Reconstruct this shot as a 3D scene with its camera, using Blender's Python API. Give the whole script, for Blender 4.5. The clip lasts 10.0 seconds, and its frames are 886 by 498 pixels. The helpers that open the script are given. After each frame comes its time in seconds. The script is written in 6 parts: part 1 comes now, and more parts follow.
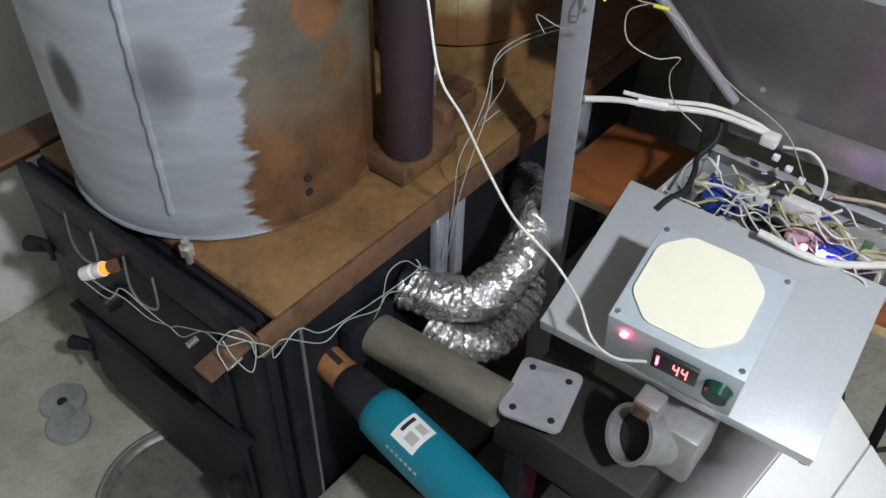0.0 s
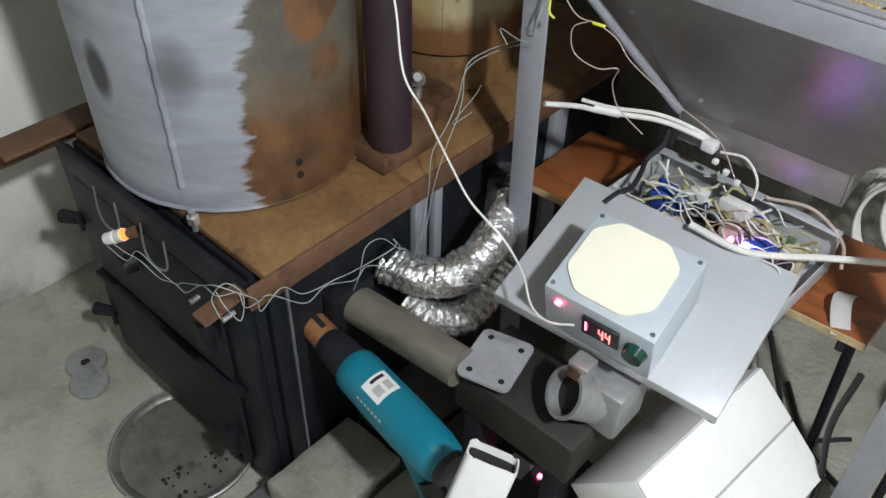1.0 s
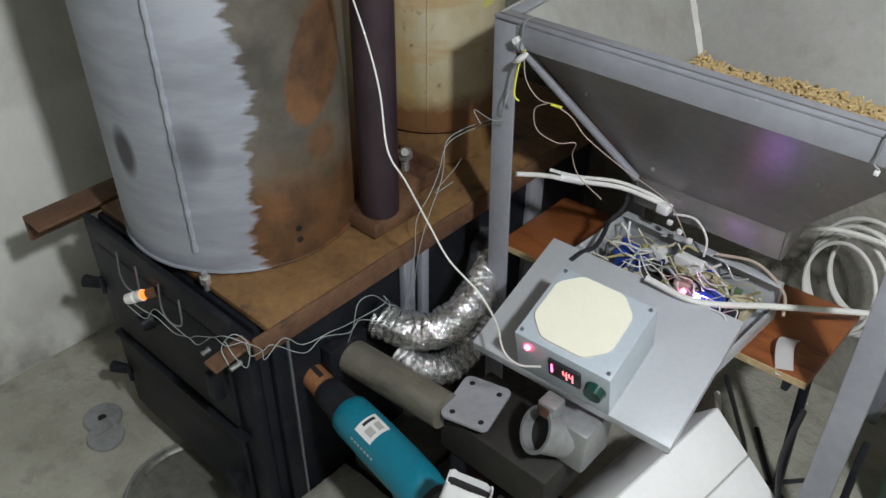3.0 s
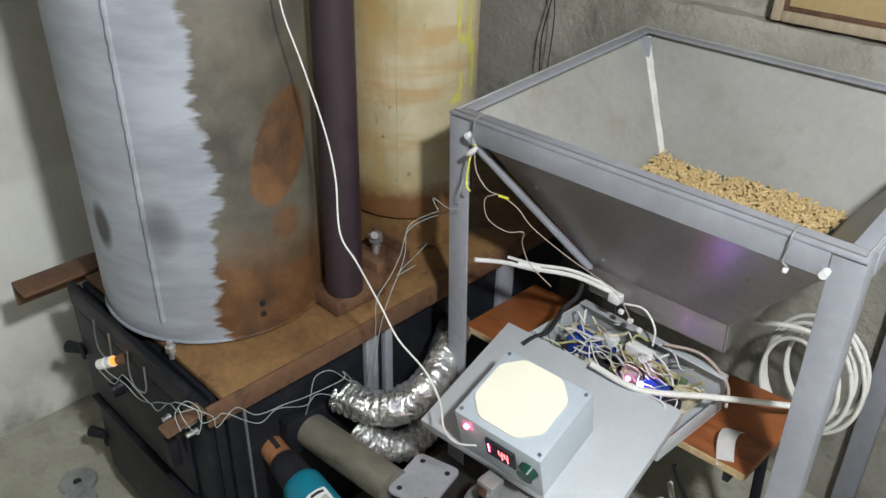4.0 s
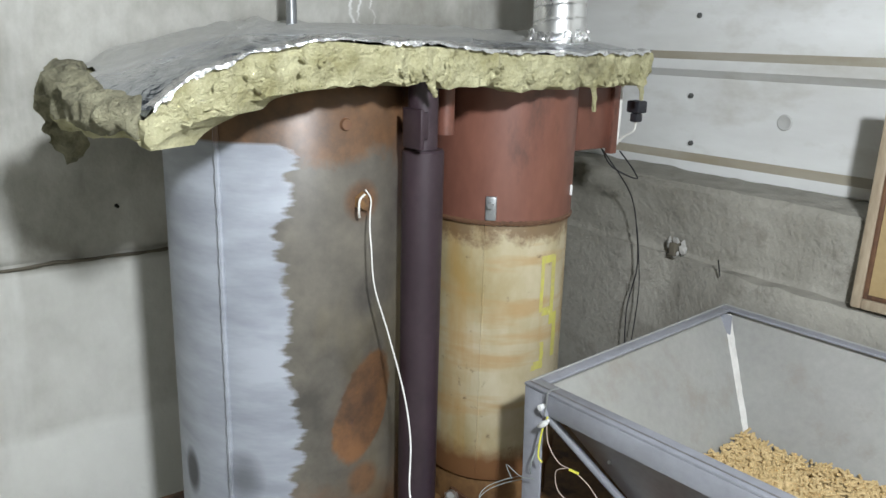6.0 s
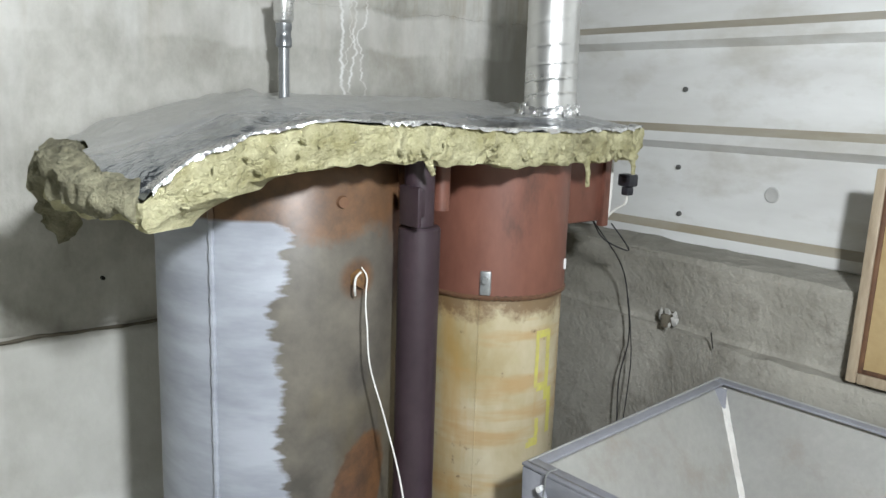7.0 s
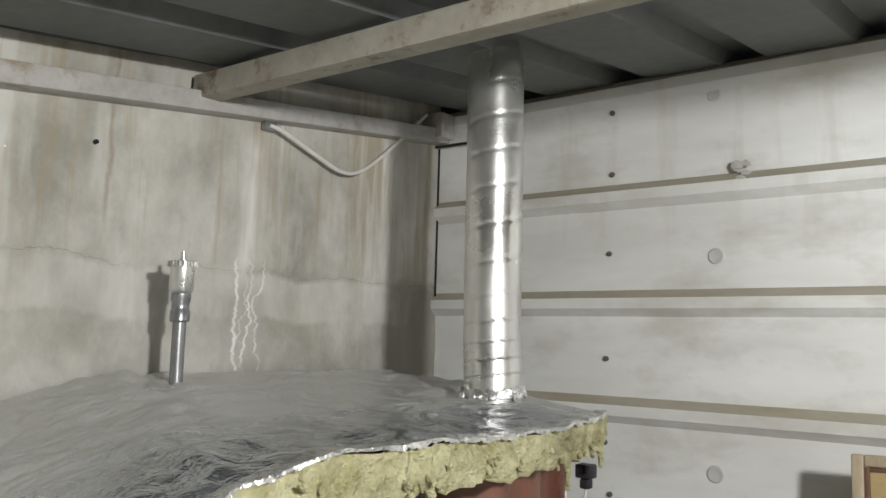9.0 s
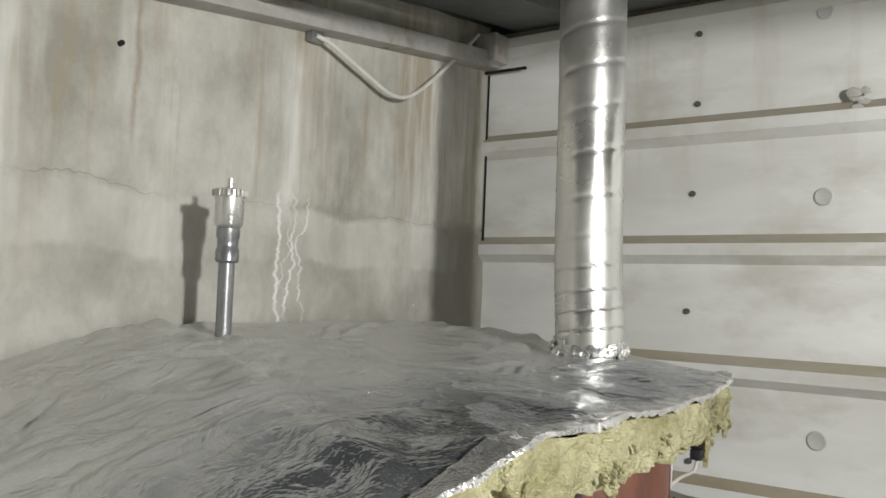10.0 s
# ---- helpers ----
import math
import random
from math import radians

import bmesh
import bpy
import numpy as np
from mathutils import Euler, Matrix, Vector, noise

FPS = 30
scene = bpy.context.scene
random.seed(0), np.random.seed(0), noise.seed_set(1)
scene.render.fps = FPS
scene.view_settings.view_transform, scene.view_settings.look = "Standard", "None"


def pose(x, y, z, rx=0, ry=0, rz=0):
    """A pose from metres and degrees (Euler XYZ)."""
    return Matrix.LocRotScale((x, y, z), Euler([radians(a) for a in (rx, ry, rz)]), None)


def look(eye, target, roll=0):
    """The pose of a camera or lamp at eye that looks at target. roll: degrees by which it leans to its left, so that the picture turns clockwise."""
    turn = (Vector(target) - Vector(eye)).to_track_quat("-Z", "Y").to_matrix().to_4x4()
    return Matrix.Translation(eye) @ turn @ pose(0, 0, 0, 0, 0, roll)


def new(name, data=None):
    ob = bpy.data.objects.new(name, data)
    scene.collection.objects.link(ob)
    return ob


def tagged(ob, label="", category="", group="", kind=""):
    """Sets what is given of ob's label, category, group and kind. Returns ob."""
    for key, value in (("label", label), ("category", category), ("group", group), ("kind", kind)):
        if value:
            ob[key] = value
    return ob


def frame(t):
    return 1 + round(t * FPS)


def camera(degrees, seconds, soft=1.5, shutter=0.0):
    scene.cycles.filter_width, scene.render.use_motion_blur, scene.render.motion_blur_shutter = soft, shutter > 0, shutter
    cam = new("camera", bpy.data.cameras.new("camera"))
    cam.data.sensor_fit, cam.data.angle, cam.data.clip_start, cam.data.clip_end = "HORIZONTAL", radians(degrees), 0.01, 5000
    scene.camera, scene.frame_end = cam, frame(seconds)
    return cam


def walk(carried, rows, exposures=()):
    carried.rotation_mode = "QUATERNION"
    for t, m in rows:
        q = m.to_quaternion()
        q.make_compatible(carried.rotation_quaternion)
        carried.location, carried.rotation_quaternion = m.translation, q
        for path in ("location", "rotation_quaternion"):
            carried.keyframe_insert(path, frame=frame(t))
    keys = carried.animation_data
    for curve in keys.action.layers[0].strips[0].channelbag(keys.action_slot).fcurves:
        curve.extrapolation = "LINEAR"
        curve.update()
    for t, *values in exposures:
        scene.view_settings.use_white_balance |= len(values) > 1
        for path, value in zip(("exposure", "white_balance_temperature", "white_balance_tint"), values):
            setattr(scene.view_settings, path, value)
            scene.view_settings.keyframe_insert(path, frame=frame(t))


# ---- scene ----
cam = camera(56.9, 10.0)
PATH = [
    (0, (0.135, 0.055, 1.326), (-0.751, 1.206, -0.048), 1.9),
    (0.5, (0.236, 0.023, 1.37), (-0.68, 1.15, -0.005), 2.3),
    (1, (0.309, -0.01, 1.398), (-0.658, 1.115, 0.057), 2.1),
    (1.5, (0.333, -0.021, 1.407), (-0.663, 1.133, 0.112), 2.0),
    (2, (0.355, -0.021, 1.414), (-0.657, 1.152, 0.149), 1.6),
    (3.3, (0.461, -0.097, 1.498), (-0.61, 1.131, 0.339), 1.4),
    (3.5, (0.491, -0.089, 1.502), (-0.598, 1.165, 0.389), 2.0),
    (4, (0.56, -0.043, 1.522), (-0.624, 1.189, 0.481), 1.6),
    (4.5, (0.594, -0.018, 1.555), (-0.802, 1.114, 0.678), -0.1),
    (5, (0.627, -0.018, 1.587), (-0.852, 1.145, 0.908), 1.4),
    (5.2, (0.631, -0.028, 1.595), (-0.86, 1.145, 0.963), 1.7),
    (6.5, (0.622, -0.041, 1.615), (-0.913, 1.153, 1.149), 1.6),
    (7, (0.593, -0.048, 1.634), (-0.932, 1.187, 1.25), 1.9),
    (7.5, (0.562, -0.051, 1.652), (-0.938, 1.239, 1.355), 2.1),
    (8, (0.448, -0.089, 1.67), (-0.971, 1.311, 1.512), 2.1),
    (8.5, (0.318, -0.116, 1.692), (-0.966, 1.417, 1.688), 1.5),
    (9, (0.206, -0.06, 1.717), (-1.013, 1.514, 1.911), 1.7),
    (9.5, (0.093, -0.003, 1.726), (-1.115, 1.574, 1.961), 2.1),
    (10, (-0.107, 0.018, 1.7), (-1.274, 1.64, 1.778), 2.3),
]
walk(cam, [(t, look(eye, target, roll)) for t, eye, target, roll in PATH], exposures=[(0.0, 0.26, 6050, 10), (1.0, 0.36, 6150, 9), (1.5, 0.30, 6150, 9), (2.0, 0.02, 6200, 10), (3.5, 0.10, 6150, 9), (4.0, 0.40, 6250, 9), (4.5, 0.59, 6300, 9), (5.0, 0.53, 6100, 9), (6.5, 0.54, 6000, 9), (7.0, 0.57, 6050, 9), (7.5, 0.5, 6450, 9), (8.0, 0.3, 6400, 9), (8.5, 0.2, 6450, 9), (9.0, 0.22, 6550, 10), (10.0, 0.34, 6600, 10)])

# ---- light: one bright bulb under the roof, beside the walker ----
world = bpy.data.worlds.new("world")
scene.world = world
world.use_nodes = True
world.node_tree.nodes["Background"].inputs[0].default_value = (0.5, 0.55, 0.6, 1)
world.node_tree.nodes["Background"].inputs[1].default_value = 0.02
bulb_data = bpy.data.lights.new("bulb", "POINT")
bulb_data.energy, bulb_data.color, bulb_data.shadow_soft_size = 118.0, (1.0, 1.0, 0.985), 0.06
bulb = new("bulb", bulb_data)
bulb.location = (0.98, 0.13, 2.09)

# ---- node helper ----


class Nodes:
    """A short way to write procedural materials."""

    def __init__(self, name):
        self.mat = bpy.data.materials.new(name)
        self.mat.use_nodes = True
        self.tree = self.mat.node_tree
        self.bsdf = self.tree.nodes["Principled BSDF"]
        self.co = self.add("ShaderNodeTexCoord").outputs["Object"]

    def add(self, kind):
        return self.tree.nodes.new(kind)

    def put(self, socket, value):
        if isinstance(value, bpy.types.NodeSocket):
            self.tree.links.new(value, socket)
        elif isinstance(value, (tuple, list)):
            socket.default_value = (*value, 1) if len(value) == 3 and len(socket.default_value) == 4 else value
        else:
            socket.default_value = value

    def math(self, op, a, b=0.0, c=0.0):
        n = self.add("ShaderNodeMath")
        n.operation = op
        for s, v in zip(n.inputs, (a, b, c)):
            self.put(s, v)
        return n.outputs[0]

    def scaled(self, stretch, shift=(0, 0, 0)):
        n = self.add("ShaderNodeMapping")
        self.put(n.inputs["Vector"], self.co)
        n.inputs["Scale"].default_value = stretch
        n.inputs["Location"].default_value = shift
        return n.outputs[0]

    def noise(self, scale, detail=4.0, rough=0.6, stretch=(1, 1, 1), shift=(0, 0, 0), twist=0.0):
        n = self.add("ShaderNodeTexNoise")
        self.put(n.inputs["Vector"], self.scaled(stretch, shift))
        for key, v in (("Scale", scale), ("Detail", detail), ("Roughness", rough), ("Distortion", twist)):
            n.inputs[key].default_value = v
        return n.outputs[0]

    def ramp(self, fac, *stops):
        """Stops of (place, colour or grey)."""
        n = self.add("ShaderNodeValToRGB")
        els = n.color_ramp.elements
        while len(els) < len(stops):
            els.new(0.5)
        for e, (place, v) in zip(els, stops):
            e.position, e.color = place, (*v, 1) if isinstance(v, tuple) else (v, v, v, 1)
        self.put(n.inputs[0], fac)
        return n.outputs[0]

    def mix(self, fac, a, b, mode="MIX"):
        n = self.add("ShaderNodeMix")
        n.data_type, n.blend_type = "RGBA", mode
        self.put(n.inputs[0], fac)
        self.put(n.inputs[6], a)
        self.put(n.inputs[7], b)
        return n.outputs[2]

    def xyz(self):
        n = self.add("ShaderNodeSeparateXYZ")
        self.put(n.inputs[0], self.co)
        return n.outputs

    def band(self, value, low, high, soft):
        """1 between low and high, fading over soft."""
        up = self.math("MULTIPLY_ADD", value, 1 / soft, -low / soft)
        down = self.math("MULTIPLY_ADD", value, -1 / soft, high / soft)
        n = self.add("ShaderNodeClamp")
        self.put(n.inputs[0], self.math("MINIMUM", up, down))
        return n.outputs[0]

    def done(self, colour, rough=0.6, metal=0.0, bump=None, depth=0.2, dist=0.004, coat=0.0):
        self.put(self.bsdf.inputs["Base Color"], colour)
        self.put(self.bsdf.inputs["Roughness"], rough)
        self.put(self.bsdf.inputs["Metallic"], metal)
        if coat:
            self.bsdf.inputs["Coat Weight"].default_value = coat
        if bump is not None:
            b = self.add("ShaderNodeBump")
            b.inputs["Strength"].default_value, b.inputs["Distance"].default_value = depth, dist
            self.put(b.inputs["Height"], bump)
            self.put(self.bsdf.inputs["Normal"], b.outputs[0])
        return self.mat


def worn(name, light, dark, scale=6.0, rough=0.55, metal=0.0, fine=60.0, depth=0.2, dist=0.003, stretch=(1, 1, 1), spots=None, coat=0.0):
    """A surface of two tones with fine grain and, if given, spots of a third."""
    n = Nodes(name)
    big, small = n.noise(scale, 5, 0.62, stretch), n.noise(fine, 3, 0.6, stretch)
    tone = n.math("MULTIPLY_ADD", small, 0.35, n.math("MULTIPLY", big, 0.75))
    col = n.mix(n.ramp(tone, (0.36, 0.0), (0.72, 1.0)), dark, light)
    if spots:
        col = n.mix(n.ramp(n.noise(scale * 1.7, 6, 0.7, stretch, (3, 1, 2)), (0.56, 0.0), (0.68, 0.85)), col, spots)
    r = n.math("MULTIPLY_ADD", big, 0.25, rough - 0.12)
    return n.done(col, r, metal, n.math("ADD", small, n.math("MULTIPLY", big, 1.5)), depth, dist, coat)


def plain(name, colour, rough=0.5, metal=0.0, glow=0.0, glow_colour=None):
    n = Nodes(name)
    col = n.mix(n.ramp(n.noise(35, 3), (0.3, 0.0), (0.7, 1.0)), tuple(c * 0.86 for c in colour), colour)
    if glow:
        n.put(n.bsdf.inputs["Emission Color"], glow_colour or colour)
        n.bsdf.inputs["Emission Strength"].default_value = glow
    return n.done(col, rough, metal)


# ---- materials ----
def plaster_material():
    n = Nodes("plaster")
    x, y, z = n.xyz()
    cloud = n.math("ADD", n.math("MULTIPLY", n.noise(2.2, 5, 0.6), 0.6), n.math("MULTIPLY", n.noise(8, 6, 0.7, (1, 1, 0.7), (1, 1, 1)), 0.42))
    col = n.mix(n.ramp(cloud, (0.38, 0.0), (0.64, 1.0)), (0.29, 0.28, 0.24), (0.61, 0.60, 0.555))
    pale = n.math("MULTIPLY", n.ramp(n.noise(6, 4, 0.6, (1, 1, 0.16), (9, 4, 0)), (0.55, 0.0), (0.70, 0.7)), 0.8)
    col = n.mix(pale, col, (0.70, 0.70, 0.67))
    streak = n.math("ADD", n.math("MULTIPLY", n.noise(9.0, 4, 0.6, (1, 1, 0.12)), 0.5), n.math("MULTIPLY", n.noise(30.0, 4, 0.65, (1, 1, 0.07)), 0.5))
    high = n.band(z, 1.62, 2.6, 0.35)
    low = n.math("SUBTRACT", 1.0, n.band(z, 1.80, 2.6, 0.05))
    brown = n.math("MULTIPLY", n.ramp(streak, (0.50, 0.0), (0.62, 0.72)), high)
    col = n.mix(brown, col, (0.32, 0.265, 0.175))
    damp = n.math("MULTIPLY", n.ramp(n.noise(3.5, 5, 0.6, (1, 1, 0.5), (5, 2, 0)), (0.50, 0.0), (0.66, 0.6)), low)
    col = n.mix(damp, col, (0.26, 0.25, 0.21))
    # darker towards the north corner, below about z 1.85
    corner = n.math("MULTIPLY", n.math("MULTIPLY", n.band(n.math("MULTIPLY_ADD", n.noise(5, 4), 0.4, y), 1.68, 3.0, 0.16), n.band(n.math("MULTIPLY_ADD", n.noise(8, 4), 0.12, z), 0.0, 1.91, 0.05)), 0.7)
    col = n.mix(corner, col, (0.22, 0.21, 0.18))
    # white lime drip beside the cable nail
    stain = n.math("MULTIPLY", n.band(n.math("MULTIPLY_ADD", n.noise(7, 3, 0.6, (1, 1, 0.4)), 0.08, n.math("ADD", y, -0.04)), 1.10, 1.19, 0.045), n.band(z, 1.80, 2.17, 0.06))
    col = n.mix(n.math("MULTIPLY", stain, n.ramp(n.noise(20, 3, 0.6, (1, 1, 0.1)), (0.40, 0.25), (0.58, 0.75))), col, (0.80, 0.80, 0.77))
    for k, (mid, thin, low) in enumerate(((1.122, 0.006, 1.56), (1.150, 0.005, 1.60), (1.178, 0.004, 1.57), (1.136, 0.003, 1.66))):
        wander = n.math("MULTIPLY_ADD", n.noise(11 + 4 * k, 5, 0.62, (1, 0.15, 1), (k * 3.1, 2, k * 1.7)), 0.095, n.math("ADD", y, -0.0475))
        strand = n.math("MULTIPLY", n.band(wander, mid - thin, mid + thin, 0.004), n.band(z, low, 1.87, 0.03))
        col = n.mix(n.math("MULTIPLY", strand, n.ramp(n.noise(26, 3), (0.36, 0.35), (0.6, 0.85))), col, (0.86, 0.86, 0.84))
    # broken joint of the upper blocks
    seam = n.math("MULTIPLY_ADD", n.noise(4.5, 5, 0.7, (1, 1, 0.01), (0, 3, 0)), 0.085, n.math("ADD", z, -0.0425))
    line = n.math("MULTIPLY", n.band(seam, 1.8335, 1.8365, 0.003), n.ramp(n.noise(6, 2, 0.5, (1, 1, 0.01), (0, 8, 0)), (0.42, 0.0), (0.52, 0.9)))
    step = n.math("MULTIPLY", n.band(seam, 1.72, 1.833, 0.012), n.ramp(n.noise(5, 4, 0.6, (1, 1, 0.2), (3, 3, 3)), (0.40, 0.0), (0.60, 0.45)))
    col = n.mix(step, col, (0.72, 0.71, 0.67))
    col = n.mix(line, col, (0.12, 0.11, 0.09))
    # one long rust run
    run = n.math("MULTIPLY", n.band(n.math("MULTIPLY_ADD", n.noise(9), 0.04, n.math("ADD", y, -0.02)), 0.785, 0.80, 0.012), n.band(z, 1.85, 2.4, 0.12))
    col = n.mix(n.math("MULTIPLY", run, 0.75), col, (0.20, 0.13, 0.06))
    # whitewash on the lower course of blocks
    wash = n.math("MULTIPLY", n.band(z, -1.0, 1.062, 0.012), n.ramp(n.noise(3.2, 5, 0.6, (1, 1, 0.8), (2, 6, 1)), (0.30, 0.2), (0.58, 0.6)))
    col = n.mix(wash, col, (0.69, 0.69, 0.65))
    lime = n.math("MULTIPLY", n.band(n.math("MULTIPLY_ADD", n.noise(6, 4), 0.05, n.math("ADD", z, -0.025)), -1.0, 0.68, 0.03), n.ramp(n.noise(4, 5, 0.6, (1, 1, 0.8), (7, 1, 3)), (0.35, 0.35), (0.6, 0.9)))
    col = n.mix(lime, col, (0.73, 0.73, 0.69))
    # splashed soot near the floor
    soot = n.math("MULTIPLY", n.math("SUBTRACT", 1.0, n.band(z, 0.03, 3.0, 0.22)), n.ramp(n.noise(5, 5), (0.4, 0.0), (0.6, 0.7)))
    col = n.mix(soot, col, (0.16, 0.15, 0.13))
    fine = n.noise(45, 5, 0.65)
    return n.done(col, 0.85, 0.0, n.math("ADD", fine, n.math("MULTIPLY", n.noise(9, 4), 2.0)), 0.35, 0.006)


def sheet_material():
    """White enamelled sheet with dust lying on the upper slope of each rib."""
    n = Nodes("white sheet")
    x, y, z = n.xyz()
    col = n.mix(n.ramp(n.noise(3, 5, 0.6, (0.4, 1, 1.6)), (0.35, 0.0), (0.7, 1.0)), (0.60, 0.60, 0.58), (0.79, 0.80, 0.79))
    normal = n.add("ShaderNodeNewGeometry").outputs["Normal"]
    up = n.add("ShaderNodeSeparateXYZ")
    n.put(up.inputs[0], normal)
    dust = n.math("MULTIPLY", n.ramp(up.outputs[2], (0.25, 0.0), (0.45, 1.0)), n.ramp(n.noise(9, 4, 0.6, (0.3, 1, 1)), (0.2, 0.65), (0.7, 1.0)))
    col = n.mix(dust, col, (0.30, 0.26, 0.18))
    grime = n.ramp(n.noise(6, 5, 0.65, (0.5, 1, 1), (2, 2, 9)), (0.50, 0.0), (0.68, 0.55))
    col = n.mix(grime, col, (0.42, 0.40, 0.34))
    runs = n.math("MULTIPLY", n.ramp(n.noise(11, 4, 0.65, (1, 1, 0.12), (6, 0, 2)), (0.54, 0.0), (0.66, 0.22)), n.band(z, 1.85, 2.5, 0.2))
    col = n.mix(runs, col, (0.40, 0.36, 0.27))
    return n.done(col, 0.42, 0.0, n.noise(14, 3, 0.5, (0.3, 1, 1)), 0.06, 0.004)


def concrete_material(name, light, dark, wet):
    n = Nodes(name)
    big, mid, small = n.noise(2.6, 6, 0.65), n.noise(13, 5, 0.65), n.noise(75, 3, 0.6)
    col = n.mix(n.ramp(big, (0.36, 0.0), (0.66, 1.0)), dark, light)
    col = n.mix(n.ramp(mid, (0.52, 0.0), (0.70, 0.7)), col, wet)
    col = n.mix(n.math("MULTIPLY", small, 0.25), col, light)
    return n.done(col, 0.9, 0.0, n.math("MULTIPLY_ADD", mid, 2.0, small), 0.5, 0.008)


def tank_material():
    """Dark mill-scaled steel, rust at foot, top and in patches; a coat of grey paint brushed on one side, its edge ragged."""
    n = Nodes("half painted steel")
    x, y, z = n.xyz()
    turn = n.math("ARCTAN2", n.math("SUBTRACT", y, TANK_A[1]), n.math("SUBTRACT", x, TANK_A[0]))
    steel = n.mix(n.ramp(n.noise(7, 6, 0.65), (0.35, 0.0), (0.68, 1.0)), (0.062, 0.056, 0.048), (0.15, 0.135, 0.11))
    steel = n.mix(n.ramp(n.noise(3, 4, 0.6, (1, 1, 0.5), (4, 4, 4)), (0.5, 0.0), (0.7, 0.5)), steel, (0.17, 0.13, 0.05))
    rust_col = n.mix(n.ramp(n.noise(11, 6, 0.72), (0.34, 0.0), (0.66, 1.0)), (0.058, 0.032, 0.018), (0.185, 0.088, 0.036))
    jag = n.math("MULTIPLY_ADD", n.noise(9, 5, 0.7), 0.16, -0.08)
    foot = n.math("SUBTRACT", 1.0, n.band(n.math("ADD", z, jag), 0.72, 3.0, 0.09))
    head = n.math("MULTIPLY", n.band(n.math("ADD", z, jag), 1.37, 3.0, 0.03), 0.8)
    dz = n.math("SUBTRACT", z, 0.945)
    dx = n.math("MULTIPLY", n.math("MULTIPLY_ADD", dz, -1.3, n.math("SUBTRACT", turn, 0.12)), 1 / 0.29)
    tall = n.math("MULTIPLY", dz, 1 / 0.105)
    spot = n.math("ADD", n.math("MULTIPLY", dx, dx), n.math("MULTIPLY", tall, tall))
    patch = n.math("SUBTRACT", 1.0, n.band(n.math("MULTIPLY_ADD", n.noise(14, 5, 0.7), 0.9, spot), 1.25, 900.0, 0.18))
    ring_a = n.math("ADD", n.math("POWER", n.math("SUBTRACT", turn, 0.09), 2.0), n.math("POWER", n.math("MULTIPLY", n.math("SUBTRACT", z, 1.323), 4.5), 2.0))
    ring_b = n.math("ADD", n.math("POWER", n.math("SUBTRACT", turn, 0.10), 2.0), n.math("POWER", n.math("MULTIPLY", n.math("SUBTRACT", z, 0.80), 4.5), 2.0))
    halo = n.math("SUBTRACT", 1.0, n.band(n.math("MULTIPLY_ADD", jag, 0.1, n.math("MINIMUM", ring_a, ring_b)), 0.012, 90.0, 0.02))
    mask = n.math("MAXIMUM", n.math("MAXIMUM", foot, head), n.math("MAXIMUM", n.math("MULTIPLY", patch, 0.95), n.math("MULTIPLY", halo, 0.8)))
    base = n.mix(mask, steel, rust_col)
    # brushed paint: its edge follows horizontal strokes
    strokes = n.math("ADD", n.noise(60, 2, 0.6, (0.05, 0.05, 1), (0, 0, 4)), n.math("MULTIPLY", n.noise(9, 3, 0.6, (0.25, 0.25, 1), (1, 7, 3)), 1.3))
    strokes = n.math("ADD", strokes, n.math("MULTIPLY", n.noise(30, 3, 0.7), 0.35))
    edge = n.math("MULTIPLY_ADD", strokes, 0.28, -0.365)
    painted = n.math("MULTIPLY", n.band(n.math("ADD", turn, edge), -9.0, math.radians(-27), 0.05), n.band(z, 0.0, 1.425, 0.006))
    coat = n.mix(n.ramp(n.noise(18, 4, 0.6, (0.25, 0.25, 1)), (0.35, 0.0), (0.65, 1.0)), (0.235, 0.25, 0.285), (0.355, 0.375, 0.42))
    coat = n.mix(n.ramp(n.noise(4, 5, 0.6, (1, 1, 1.4), (8, 1, 0)), (0.54, 0.0), (0.74, 0.5)), coat, (0.19, 0.195, 0.215))
    s1 = n.math("ADD", n.math("POWER", n.math("MULTIPLY", n.math("SUBTRACT", turn, math.radians(-85)), 2.0), 2.0), n.math("POWER", n.math("MULTIPLY", n.math("SUBTRACT", z, 0.805), 5.0), 2.0))
    s2 = n.math("ADD", n.math("POWER", n.math("MULTIPLY", n.math("SUBTRACT", turn, math.radians(-51)), 1.6), 2.0), n.math("POWER", n.math("MULTIPLY", n.math("SUBTRACT", z, 0.83), 5.0), 2.0))
    burn = n.math("SUBTRACT", 1.0, n.band(n.math("MULTIPLY_ADD", jag, 0.2, s1), 0.02, 90.0, 0.05))
    smudge = n.math("MULTIPLY", n.math("SUBTRACT", 1.0, n.band(n.math("MULTIPLY_ADD", jag, 0.2, s2), 0.0, 90.0, 0.09)), 0.6)
    coat = n.mix(n.math("MAXIMUM", burn, smudge), coat, (0.05, 0.05, 0.055))
    col = n.mix(painted, base, coat)
    rough = n.math("MULTIPLY_ADD", painted, 0.15, 0.42)
    bump = n.math("ADD", n.math("MULTIPLY", painted, n.noise(40, 3, 0.6, (0.15, 0.15, 1))), n.math("MULTIPLY", n.noise(60, 4), 0.4))
    return n.done(col, rough, 0.0, bump, 0.25, 0.003)


